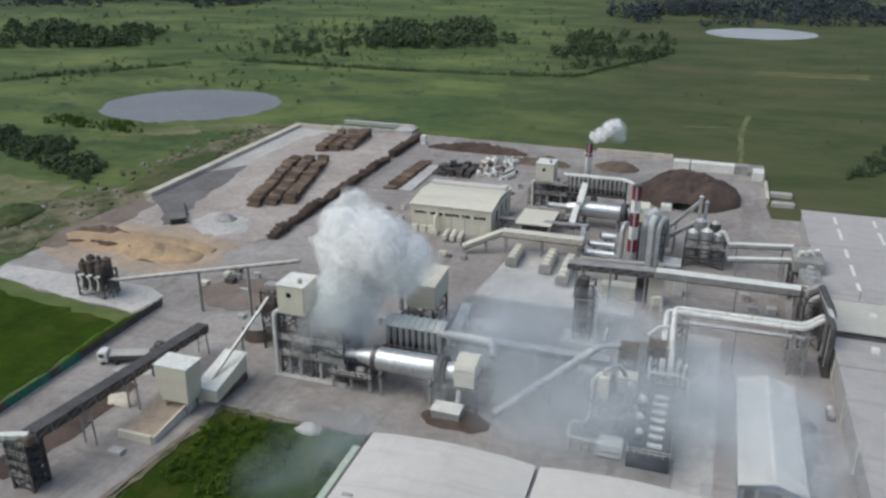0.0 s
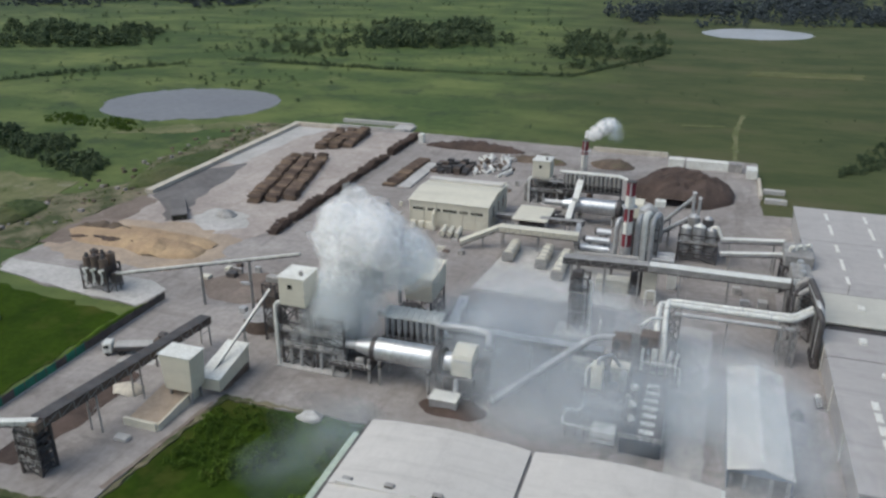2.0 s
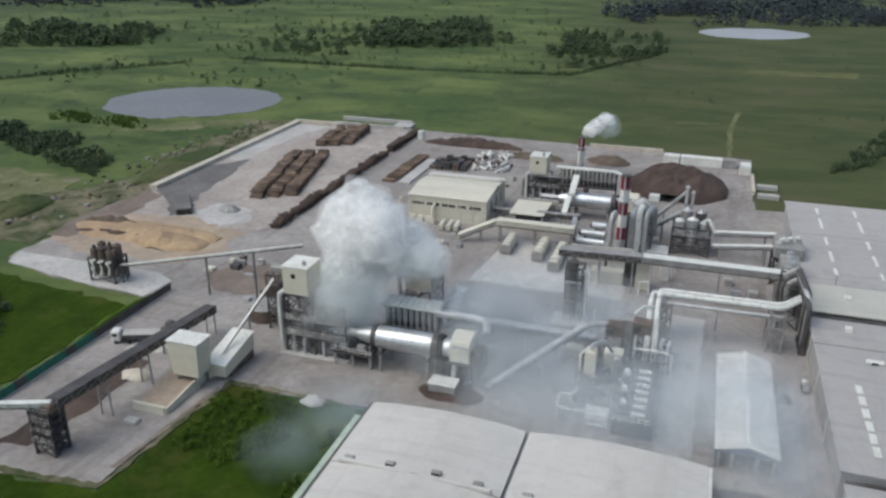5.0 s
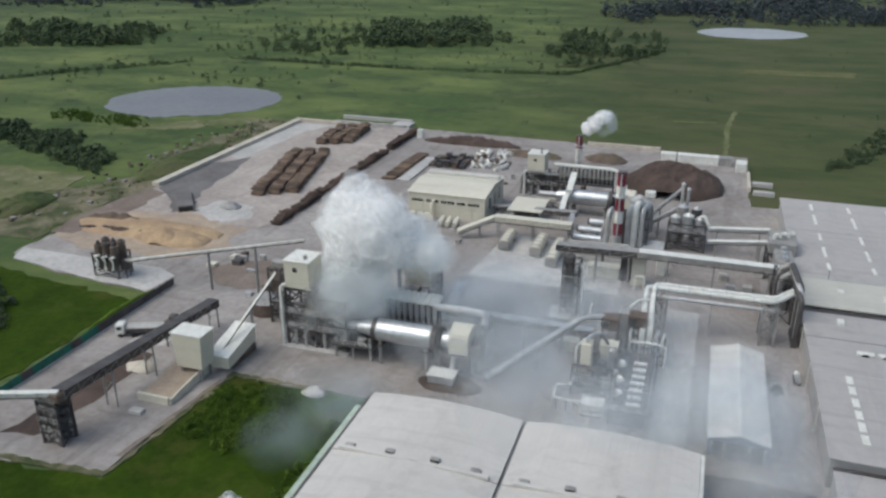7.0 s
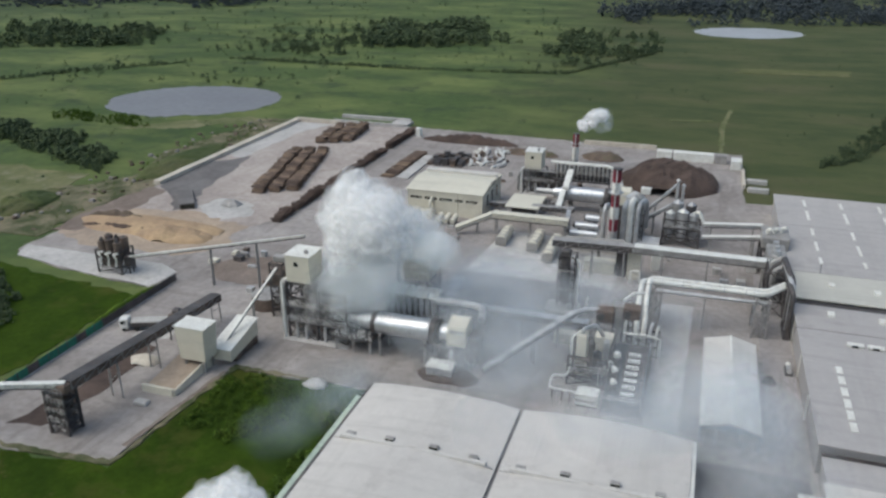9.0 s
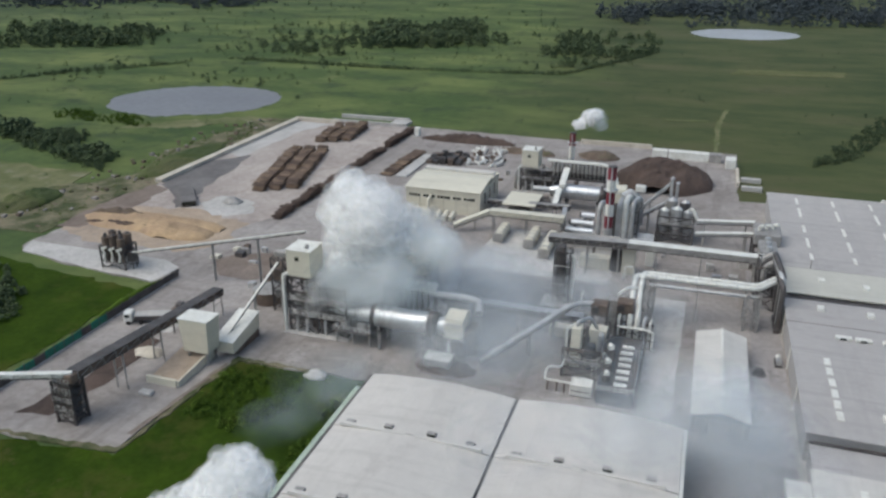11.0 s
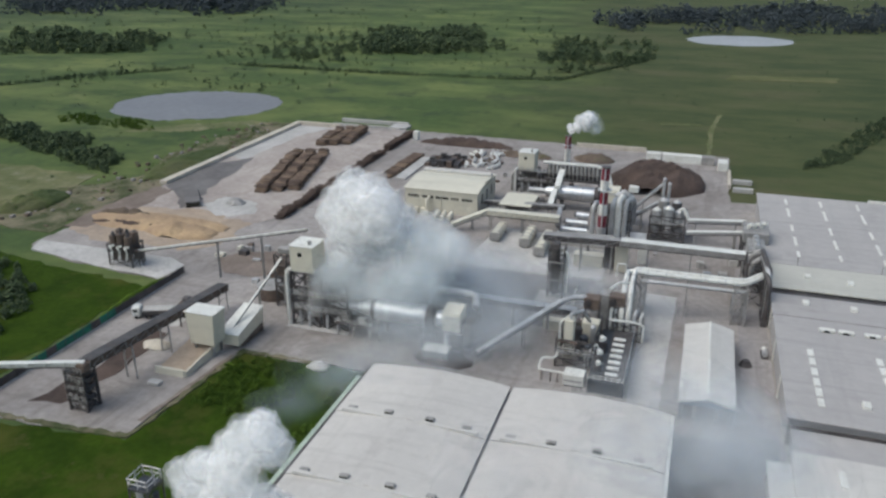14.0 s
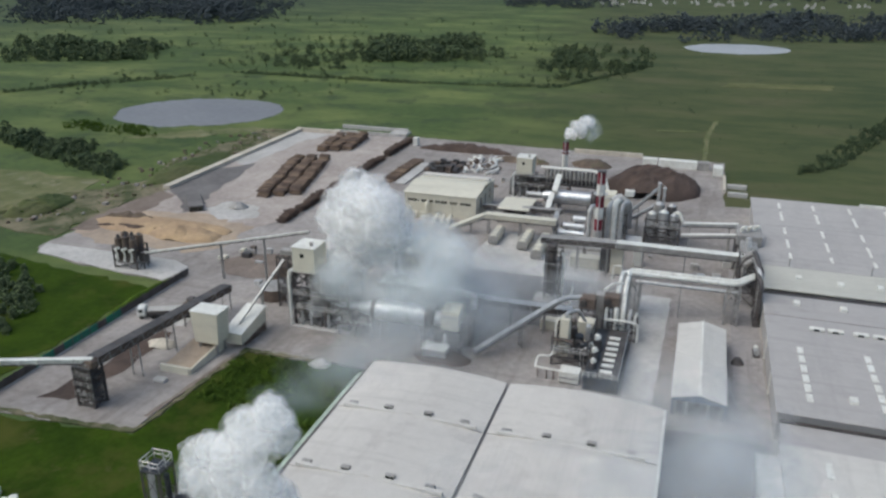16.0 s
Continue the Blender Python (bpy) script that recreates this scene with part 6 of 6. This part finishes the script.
def countryside():
    rnd = random.Random(3)
    foliage("wood", scatter([(-234, 519), (-154, 559), (-170, 640), (-190, 682), (-290, 659), (-262, 590)], 420, rnd), 5.0, "dense dark wood on the pasture", seed=1)
    foliage("wood", scatter([(-238, 451), (-228, 515), (-257, 571), (-300, 560), (-284, 500)], 60, rnd), 3.4, "loose trees at the wood's edge", seed=2)
    foliage("wood", scatter([(-481, 435), (-390, 489), (-450, 576), (-587, 542)], 260, rnd), 5.2, "dark wood by the far pasture", seed=3)
    foliage("wood", scatter([(-88, 472), (-37, 556), (-46, 640), (-106, 640), (-104, 560)], 260, rnd), 4.2, "grove of trees in the hedge corner", seed=4)
    # these four forests get their haze from the bluish foliage colour
    foliage("wood", scatter([(-1028, 1000), (-745, 690), (-668, 715), (-584, 722), (-484, 780), (-560, 1000), (-672, 1150)], 1300, rnd), 8.0, "broad dark forest in the distance", "leaf_hazed", per=13, seed=5)
    foliage("wood", scatter([(-107, 790), (-42, 740), (60, 760), (158, 795), (330, 860), (360, 1150), (208, 1071), (-58, 938)], 1300, rnd), 7.0, "broad dark forest beyond the pale pond", "leaf_hazed", per=13, seed=6)
    foliage("wood", scatter([(-257, 1104), (-137, 1147), (-156, 1298), (-292, 1249)], 160, rnd), 8.0, "dark wood on the horizon side", "leaf_hazed", per=13, seed=7)
    foliage("wood", scatter([(-620, 1300), (700, 1420), (900, 1900), (-900, 1900)], 700, rnd), 14.0, "forest along the horizon", "leaf_hazed", per=13, seed=8)
    foliage("thicket", scatter([(-295, 243), (-255, 224), (-197, 203), (-205, 222), (-262, 242), (-305, 262)], 260, rnd), 2.6, "dark bushes in a thick band", "leaf_far", seed=9, category="bushes")
    foliage("thicket", scatter([(-252, 232), (-230, 234), (-241, 248), (-259, 244)], 60, rnd), 2.2, "dark bushes in a thick band", "leaf_far", seed=10, category="bushes")
    foliage("thicket", scatter([(-278, 268), (-224, 264), (-232, 278), (-290, 282)], 130, rnd), 1.4, "bushes before the pond", "leaf", seed=11, category="bushes")
    foliage("thicket", scatter([(46, 290), (60, 300), (96, 382), (105, 430), (54, 316)], 260, rnd), 1.5, "dark bushes along a ditch", "leaf_far", seed=12, category="bushes")
    foliage("thicket", scatter([(-132, 90), (-134, 101), (-144, 115), (-161, 125), (-190, 126), (-185, 92)], 300, rnd), 1.7, "dark green shrubs on the field", "leaf_far", seed=13, category="bushes")
    foliage("thicket", scatter([(-77, 82), (-66, 80), (-59, 90), (-62, 99), (-72, 101.5), (-78, 98)], 330, rnd), 0.85, "green shrubs on the lawn", "leaf", seed=14, category="bushes", per=16)
    foliage("thicket", scatter([(-53, 60), (-50, 60), (-50, 96), (-53, 96)], 60, rnd), 1.0, "weeds along the warehouse wall", "leaf", seed=15, category="bushes")
    for k, (pts, w) in enumerate((([(-384, 333), (-358, 374), (-316, 425)], 5), ([(-301, 449), (-240, 447), (-179, 446), (-120, 451), (-76, 459), (-33, 557), (-40, 673)], 4))):
        sp = []
        for (ax, ay), (bx, by) in zip(pts, pts[1:]):
            n = int(math.hypot(bx - ax, by - ay) / 0.6)
            sp += [(ax + (bx - ax) * i / n + rnd.uniform(-w, w) * 0.35, ay + (by - ay) * i / n + rnd.uniform(-w, w) * 0.35) for i in range(n)]
        foliage("hedge", sp, 1.7, "long dark hedge between the pastures", "leaf_far", per=13, seed=20 + k, category="hedge")
    sp = scatter([(-700, 470), (-300, 455), (-40, 470), (-45, 700), (-200, 900), (-700, 900)], 240, rnd) + scatter([(-420, 330), (-200, 370), (-180, 440), (-360, 440)], 60, rnd)
    foliage("scattered_bushes", sp, 2.6, "scattered bushes on the pasture", "leaf_far", per=13, seed=25, category="bushes")
    sp = scatter([(-180, 320), (300, 330), (300, 640), (0, 640), (-60, 450), (-180, 430)], 70, rnd) + scatter([(-330, 150), (-200, 140), (-200, 330), (-330, 330)], 60, rnd)
    foliage("scattered_bushes", sp, 1.5, "small scattered bushes on the pasture", "leaf_far", per=7, seed=26, category="bushes")
    sp = scatter([(-330, 455), (-60, 465), (-70, 620), (-120, 700), (-330, 720), (-400, 560)], 260, rnd)
    foliage("scattered_bushes", sp, 1.7, "low bushes dotted over the pasture", "leaf_far", per=10, seed=33, category="bushes")
    foliage("wood", scatter([(-340, 470), (-250, 470), (-235, 520), (-260, 640), (-360, 640)], 90, rnd), 3.2, "loose trees at the wood's edge", seed=34, per=20)
    foliage("pond_trees", [(-192, 341), (-250, 369), (-246, 369), (-243, 369), (-262, 367), (-231, 367)], 2.0, "small trees on the pond's bank", "leaf_far", seed=27)
    foliage("thicket", scatter([(-198, 158), (-173, 158), (-173, 296), (-184, 300), (-192, 236), (-186, 205)], 170, rnd), 1.1, "rough weeds and low scrub on the bank", "leaf", seed=28, category="bushes", per=8)
    for k in range(90):
        x, y = rnd.uniform(-198, -172), rnd.uniform(150, 296)
        whole("rubble_block", B(x, y, -0.25, x + rnd.uniform(0.5, 1.8), y + rnd.uniform(0.5, 1.6), rnd.uniform(0.1, 0.8), bevel=0.1), M[rnd.choice(["yard", "soil", "soil"])], "pale rubble block on the scrubby bank", "rubble", "rubble blocks")
    patch("parking_pad", [(-106, 106.5), (-98, 107.5), (-98, 112), (-105.5, 112.5)], 0.06, M["concrete"], "pale worn pad beside the conveyor", 0.4, seed=47, category="pavement")
    patch("rough_bank", [(-204, 148), (-172, 146), (-168.5, 200), (-172, 300), (-186, 296), (-192, 232), (-182, 205), (-200, 182)], -0.1, M["bankmix"], "scrubby brown bank beside the yard", 2.5, step=6, seed=41)
    patch("dry_field", [(-330, 120), (-205, 150), (-196, 185), (-197, 203), (-246, 200), (-330, 230)], -0.15, M["dryfield"], "dry pale meadow with grey patches", 3.0, step=8, seed=42)
    patch("dry_strip", [(20, 494), (82, 501), (86, 520), (24, 512)], -0.15, M["strip"], "pale dry strip in the pasture", 1.2, seed=43)
    patch("shore", [(-238, 262), (-214, 268), (-192, 288), (-178, 300), (-196, 300), (-222, 280)], -0.26, M["dryfield"], "worn pale rise between pond and yard", 2.0, seed=44, depth=0.2)
    patch("track", [(11, 296), (13, 296), (13.6, 349), (17.6, 384), (15.8, 384), (11.6, 350)], -0.12, M["dryfield"], "pale farm track across the pasture", 0.5, seed=45)
    patch("track", [(-10, 352), (8, 356), (8, 358), (-10, 354)], -0.12, M["dryfield"], "pale farm track across the pasture", 0.4, seed=46)
    mound("earth_bank", -196, 168, 8, 13, 2.2, M["grass"], "grassy earth bank beside the yard", 51, rough=0.6, category="bank")
    mound("earth_bank", -178, 225, 8, 26, 1.6, M["grass"], "grassy earth bank beside the yard", 52, rough=0.6, category="bank")
    mound("earth_ridge", -200, 170, 3.2, 15, 1.8, M["dryfield"], "pale earth ridge beside the scrubby bank", 53, rough=0.6, skew=0.28, category="bank")
    vs = []
    for k in range(80):
        x, y = rnd.uniform(-160, 420), rnd.uniform(1215, 1330)
        w, d, h = rnd.uniform(4, 11), rnd.uniform(4, 8), rnd.uniform(3, 6)
        vs.append((x, y, w * 0.5, d * 0.5, h * 0.45))
    bm = bmesh.new()
    for x, y, w, d, h in vs:
        profile_y([(x, -0.3), (x + w, -0.3), (x + w, h), (x + w / 2, h + 1.6), (x, h)], y, y + d, bm)
    tagged(new("far_town", finish(bm, M["concrete"], "far_town")), "pale houses of a distant town", "town", kind="stuff")


countryside()


# ---- steam ----
def puff_mesh(name, seed, material, shells, level=4, outer=None, thin=0, amp=0.34, curl=0.3):
    """A billow: nested skins with cauliflower bulges, so that its rim is thin and its heart is thick."""
    v0, f0 = ICO[level]
    vs, fs = [], []
    for k, s in enumerate(shells):
        d = []
        for p in v0:
            p = Vector(p)
            q = p + 0.35 * noise.noise_vector(p * 1.3 + Vector((seed, 0, k * 0.2)))
            d.append(1 + amp * noise.noise(q * 1.6 + Vector((seed * 7.1, k * 0.25, 0))) + curl * (0.3 - abs(noise.noise(q * 2.6 + Vector((0, seed * 3.3, k * 0.15))))) + 0.5 * curl * (0.3 - abs(noise.noise(q * 5.5 + Vector((seed, 0, k * 0.2))))))
        vs.append(v0 * np.array(d)[:, None] * s)
        fs.append(f0 + k * len(v0))
        if k:
            fs.append(np.array([[k * len(v0), (k - 1) * len(v0), (k - 1) * len(v0) + 1]]))
    me = mesh_np(name, np.concatenate(vs), np.concatenate(fs), material, True)
    if outer:
        me.materials.append(outer)
        n = thin * (len(f0) + 1)
        me.polygons.foreach_set("material_index", (np.arange(len(me.polygons)) < n).astype(np.int32))
    return me


PUFFS = [puff_mesh("billow", k, M["steam"], (1.22, 1.08, 0.95), outer=M["mist"], thin=2, curl=0.26) for k in range(5)]
DRIFTS = [puff_mesh("billow", 9 + k, M["wisp"], (1.15, 0.95, 0.7), curl=0.3) for k in range(4)]
FOGS = [puff_mesh("veil", 30 + k, M["fog"], (1.05, 0.9, 0.74, 0.57, 0.38), level=3, amp=0.5) for k in range(3)]
VEILS = [puff_mesh("veil", 20 + k, M["haze"], (1.1, 0.98, 0.85, 0.71, 0.56, 0.4, 0.24), level=3, amp=0.4) for k in range(3)]
BREATHS = [puff_mesh("veil", 40 + k, M["breath"], (1.1, 0.98, 0.85, 0.71, 0.56, 0.4, 0.24), level=3, amp=0.4) for k in range(2)]
MOVES = []


def cloud(name, x, y, z, label, puffs, meshes, piece, late=1.0, flat=1.0):
    """puffs: start (x, y, z), radius, drift (x, y, z) over the clip."""
    c = thing(name, x, y, z, label, "steam")
    rnd = random.Random(len(MOVES) + 5)
    for k, (p, r, d, *other) in enumerate(puffs):
        kinds = other[0] if other else meshes
        ob = new(piece, kinds[k % len(kinds)])
        ob.parent = c
        ob.scale = (r, r * rnd.uniform(0.85, 1.1), r * flat * rnd.uniform(0.8, 1.05))
        a0, a1 = rnd.uniform(0, 360), rnd.uniform(-50, 50)
        MOVES.append((ob, Vector(p) - Vector((x, y, z)), Vector(d), a0, a1, rnd.uniform(0, 6.28), late))
    return c


def steam_clouds():
    rnd = random.Random(12)
    ps = []
    # rising column over the filter tower
    for k in range(22):
        f = rnd.random() ** 0.8
        x = -68 + 10 * f + rnd.uniform(-4.5, 4.5) * (0.5 + f)
        y = 125 + rnd.uniform(-3.5, 4.5)
        z = 13 + 15.5 * f + rnd.uniform(-2, 2)
        ps.append(((x, y, z), rnd.uniform(1.8, 2.8) + 1.3 * f, (rnd.uniform(-0.5, 2.5), rnd.uniform(-1, 1), rnd.uniform(-0.5, 2.0))))
    for x, z, r in ((-62.5, 31.5, 3.4), (-64.5, 28, 3.6), (-58.5, 29, 3.8), (-55, 27.5, 3.0), (-66, 24, 3.6), (-59, 24, 4.4), (-54.5, 23, 3.2), (-63, 19, 4.0), (-52, 19.5, 3.2), (-56.5, 18, 3.6), (-50.5, 24.5, 2.6), (-60, 15.5, 3.2)):
        ps.append(((x, 126 + rnd.uniform(-2, 2), z), r, (rnd.uniform(-1.0, 0.6), 0, rnd.uniform(-0.6, 1.4))))
    cloud("steam_plume", -62, 125, 10, "thick white steam plume over the filter tower", ps, PUFFS, "billow")
    ps = []
    # ragged steam that drifts along the dryer with the wind
    for x, z, r in ((-68, 9, 2.4), (-67, 12, 2.8), (-69.5, 7, 2.0), (-64, 14, 3.0), (-63, 10, 2.6)):
        ps.append(((x, 117.5 + rnd.uniform(-1, 2), z), r, (rnd.uniform(0, 4), rnd.uniform(-2, 0), rnd.uniform(-1, 2))))
    for k in range(28):
        f = k / 27
        ps.append(((-60 + 10 * f + rnd.uniform(-2, 2), 127 + rnd.uniform(-3, 5), 19 + 4 * f + rnd.uniform(-3, 3)), rnd.uniform(2.4, 3.8), (2 + 10 * f, rnd.uniform(-3, 2), -1.0 - 2.5 * f + rnd.uniform(-2, 2))))
    cloud("steam_drift", -55, 126, 10, "ragged white steam drifting over the dryer", ps, DRIFTS, "billow")
    ps = []
    for k in range(15):
        f = k / 14
        ps.append(((-37.6 + 7.5 * f + rnd.uniform(-0.9, 0.9), 264 + rnd.uniform(-0.8, 0.8), 13.6 + 5.0 * f + rnd.uniform(-1.3, 1.3)), 1.0 + 1.0 * f ** 0.7 + rnd.uniform(-0.2, 0.2), (rnd.uniform(-2.2, 0.2), 0, rnd.uniform(-0.4, 2.4))))
    for k in range(6):
        ps.append(((-31 + rnd.uniform(-1, 4), 265 + rnd.uniform(-1, 1), 15.5 + rnd.uniform(-2, 3)), rnd.uniform(1.6, 2.6), (rnd.uniform(-2, 1), 0, rnd.uniform(0, 3)), FOGS))
    cloud("steam_plume", -38.4, 264, 12, "small white steam plume above the banded chimney", ps, PUFFS, "billow")
    ps = []
    for x, z, r in ((-30.3, 36.8, 1.9), (-28.5, 37.4, 1.6), (-32.2, 34.2, 1.9), (-28.3, 34.8, 1.7), (-30.0, 33.7, 2.0), (-33.5, 31.6, 1.8), (-35.3, 32.5, 1.6), (-37.5, 31.2, 1.5), (-32.0, 29.9, 2.2), (-35.1, 28.8, 1.9), (-37.5, 28.9, 1.5), (-29.0, 30.6, 1.8), (-39.2, 26.3, 1.3), (-31.4, 26.5, 2.2), (-34.8, 25.6, 2.2), (-28.8, 26.5, 1.8)):
        ps.append(((x, 30.5 + rnd.uniform(-1.2, 1.2), z), r, (rnd.uniform(-0.5, 0.5), rnd.uniform(-0.4, 0.4), rnd.uniform(-0.3, 0.6))))
        ps.append(((x + rnd.uniform(-0.8, 0.8), 31.0 + rnd.uniform(-1, 1.6), z + rnd.uniform(-0.8, 0.4)), r * 0.75, (rnd.uniform(-0.8, 0.8), 0, rnd.uniform(-0.3, 0.8))))
    cloud("steam_plume", -38.3, 28.6, 27, "white steam billowing from the near vent tower", ps, PUFFS, "billow")
    ps = []
    # thin bluish smoke between the press and the dryer, blown off towards the dryer and the alley
    for k in range(18):
        f = rnd.random()
        away = (rnd.uniform(4, 22), rnd.uniform(-60, -34), -1.0) if k % 2 and f > 0.3 else (-6 - 26 * f + rnd.uniform(-14, 4), rnd.uniform(-24, 14), rnd.uniform(-1, 2))
        ps.append(((-36 + 38 * f, 118 + rnd.uniform(-8, 16), 3 + rnd.uniform(0, 6)), rnd.uniform(9, 13), away))
    for k in range(9):
        ps.append(((4 + rnd.uniform(-10, 16), 112 + rnd.uniform(-10, 26), 3 + rnd.uniform(0, 5)), rnd.uniform(8, 12), (rnd.uniform(4, 9), rnd.uniform(-46, -24), rnd.uniform(-1, 1))))
    for k in range(6):
        ps.append(((-22 + rnd.uniform(-16, 24), 146 + rnd.uniform(-8, 16), 2 + rnd.uniform(0, 4)), rnd.uniform(9, 13), (rnd.uniform(-12, -2), rnd.uniform(-8, 0), rnd.uniform(0, 1))))
    cloud("smoke_veil", -20, 120, 5, "thin bluish smoke hanging over the yard", ps, VEILS, "veil", 1.5, 0.55)
    ps = []
    # smoke from the tower that comes down over the dryer
    for k in range(6):
        ps.append(((-70 + rnd.uniform(-1, 8), 120 + rnd.uniform(0, 4), 6 + rnd.uniform(0, 8)), rnd.uniform(4, 5.5), (rnd.uniform(-1, 3), rnd.uniform(-6, -3), rnd.uniform(0, 4))))
    for k in range(13):
        f = rnd.random()
        ps.append(((-69 + 9 * f + rnd.uniform(-3, 3), 121 + rnd.uniform(-2, 6), 6 + rnd.uniform(0, 9)), rnd.uniform(4.5, 7.0), (2 + 24 * f + rnd.uniform(-2, 2), rnd.uniform(-7, -1), -1.0 + rnd.uniform(-1, 2))))
    cloud("smoke_veil", -62, 119, 5, "thin bluish smoke sinking over the dryer", ps, FOGS, "veil", 1.9)
    ps = []
    for k in range(7):
        ps.append(((-54 + rnd.uniform(-5, 4), 93 + rnd.uniform(-9, 8), 2.0), rnd.uniform(5, 8), (rnd.uniform(-5, 2), rnd.uniform(-7, 1), 0.5)))
    cloud("smoke_veil", -53, 90, 3, "faint smoke over the lawn", ps, BREATHS, "veil", 1.0, 0.5)


steam_clouds()


def motions():
    """Steam and smoke drift, rise and turn slowly in rigid billows."""
    for ob, p, d, a0, a1, ph, late in MOVES:
        rows = []
        for k in range(9):
            t = 2.0 * k
            f = (k / 8) ** late
            w = Vector((math.sin(ph + t * 0.5), math.cos(ph * 1.3 + t * 0.4), math.sin(ph * 0.7 + t * 0.6))) * 0.5
            q = p + d * f + w
            rows.append((t, pose(q.x, q.y, q.z, 12 * math.sin(ph + t * 0.2), 10 * math.cos(ph + t * 0.25), a0 + a1 * f)))
        walk(ob, rows)


motions()
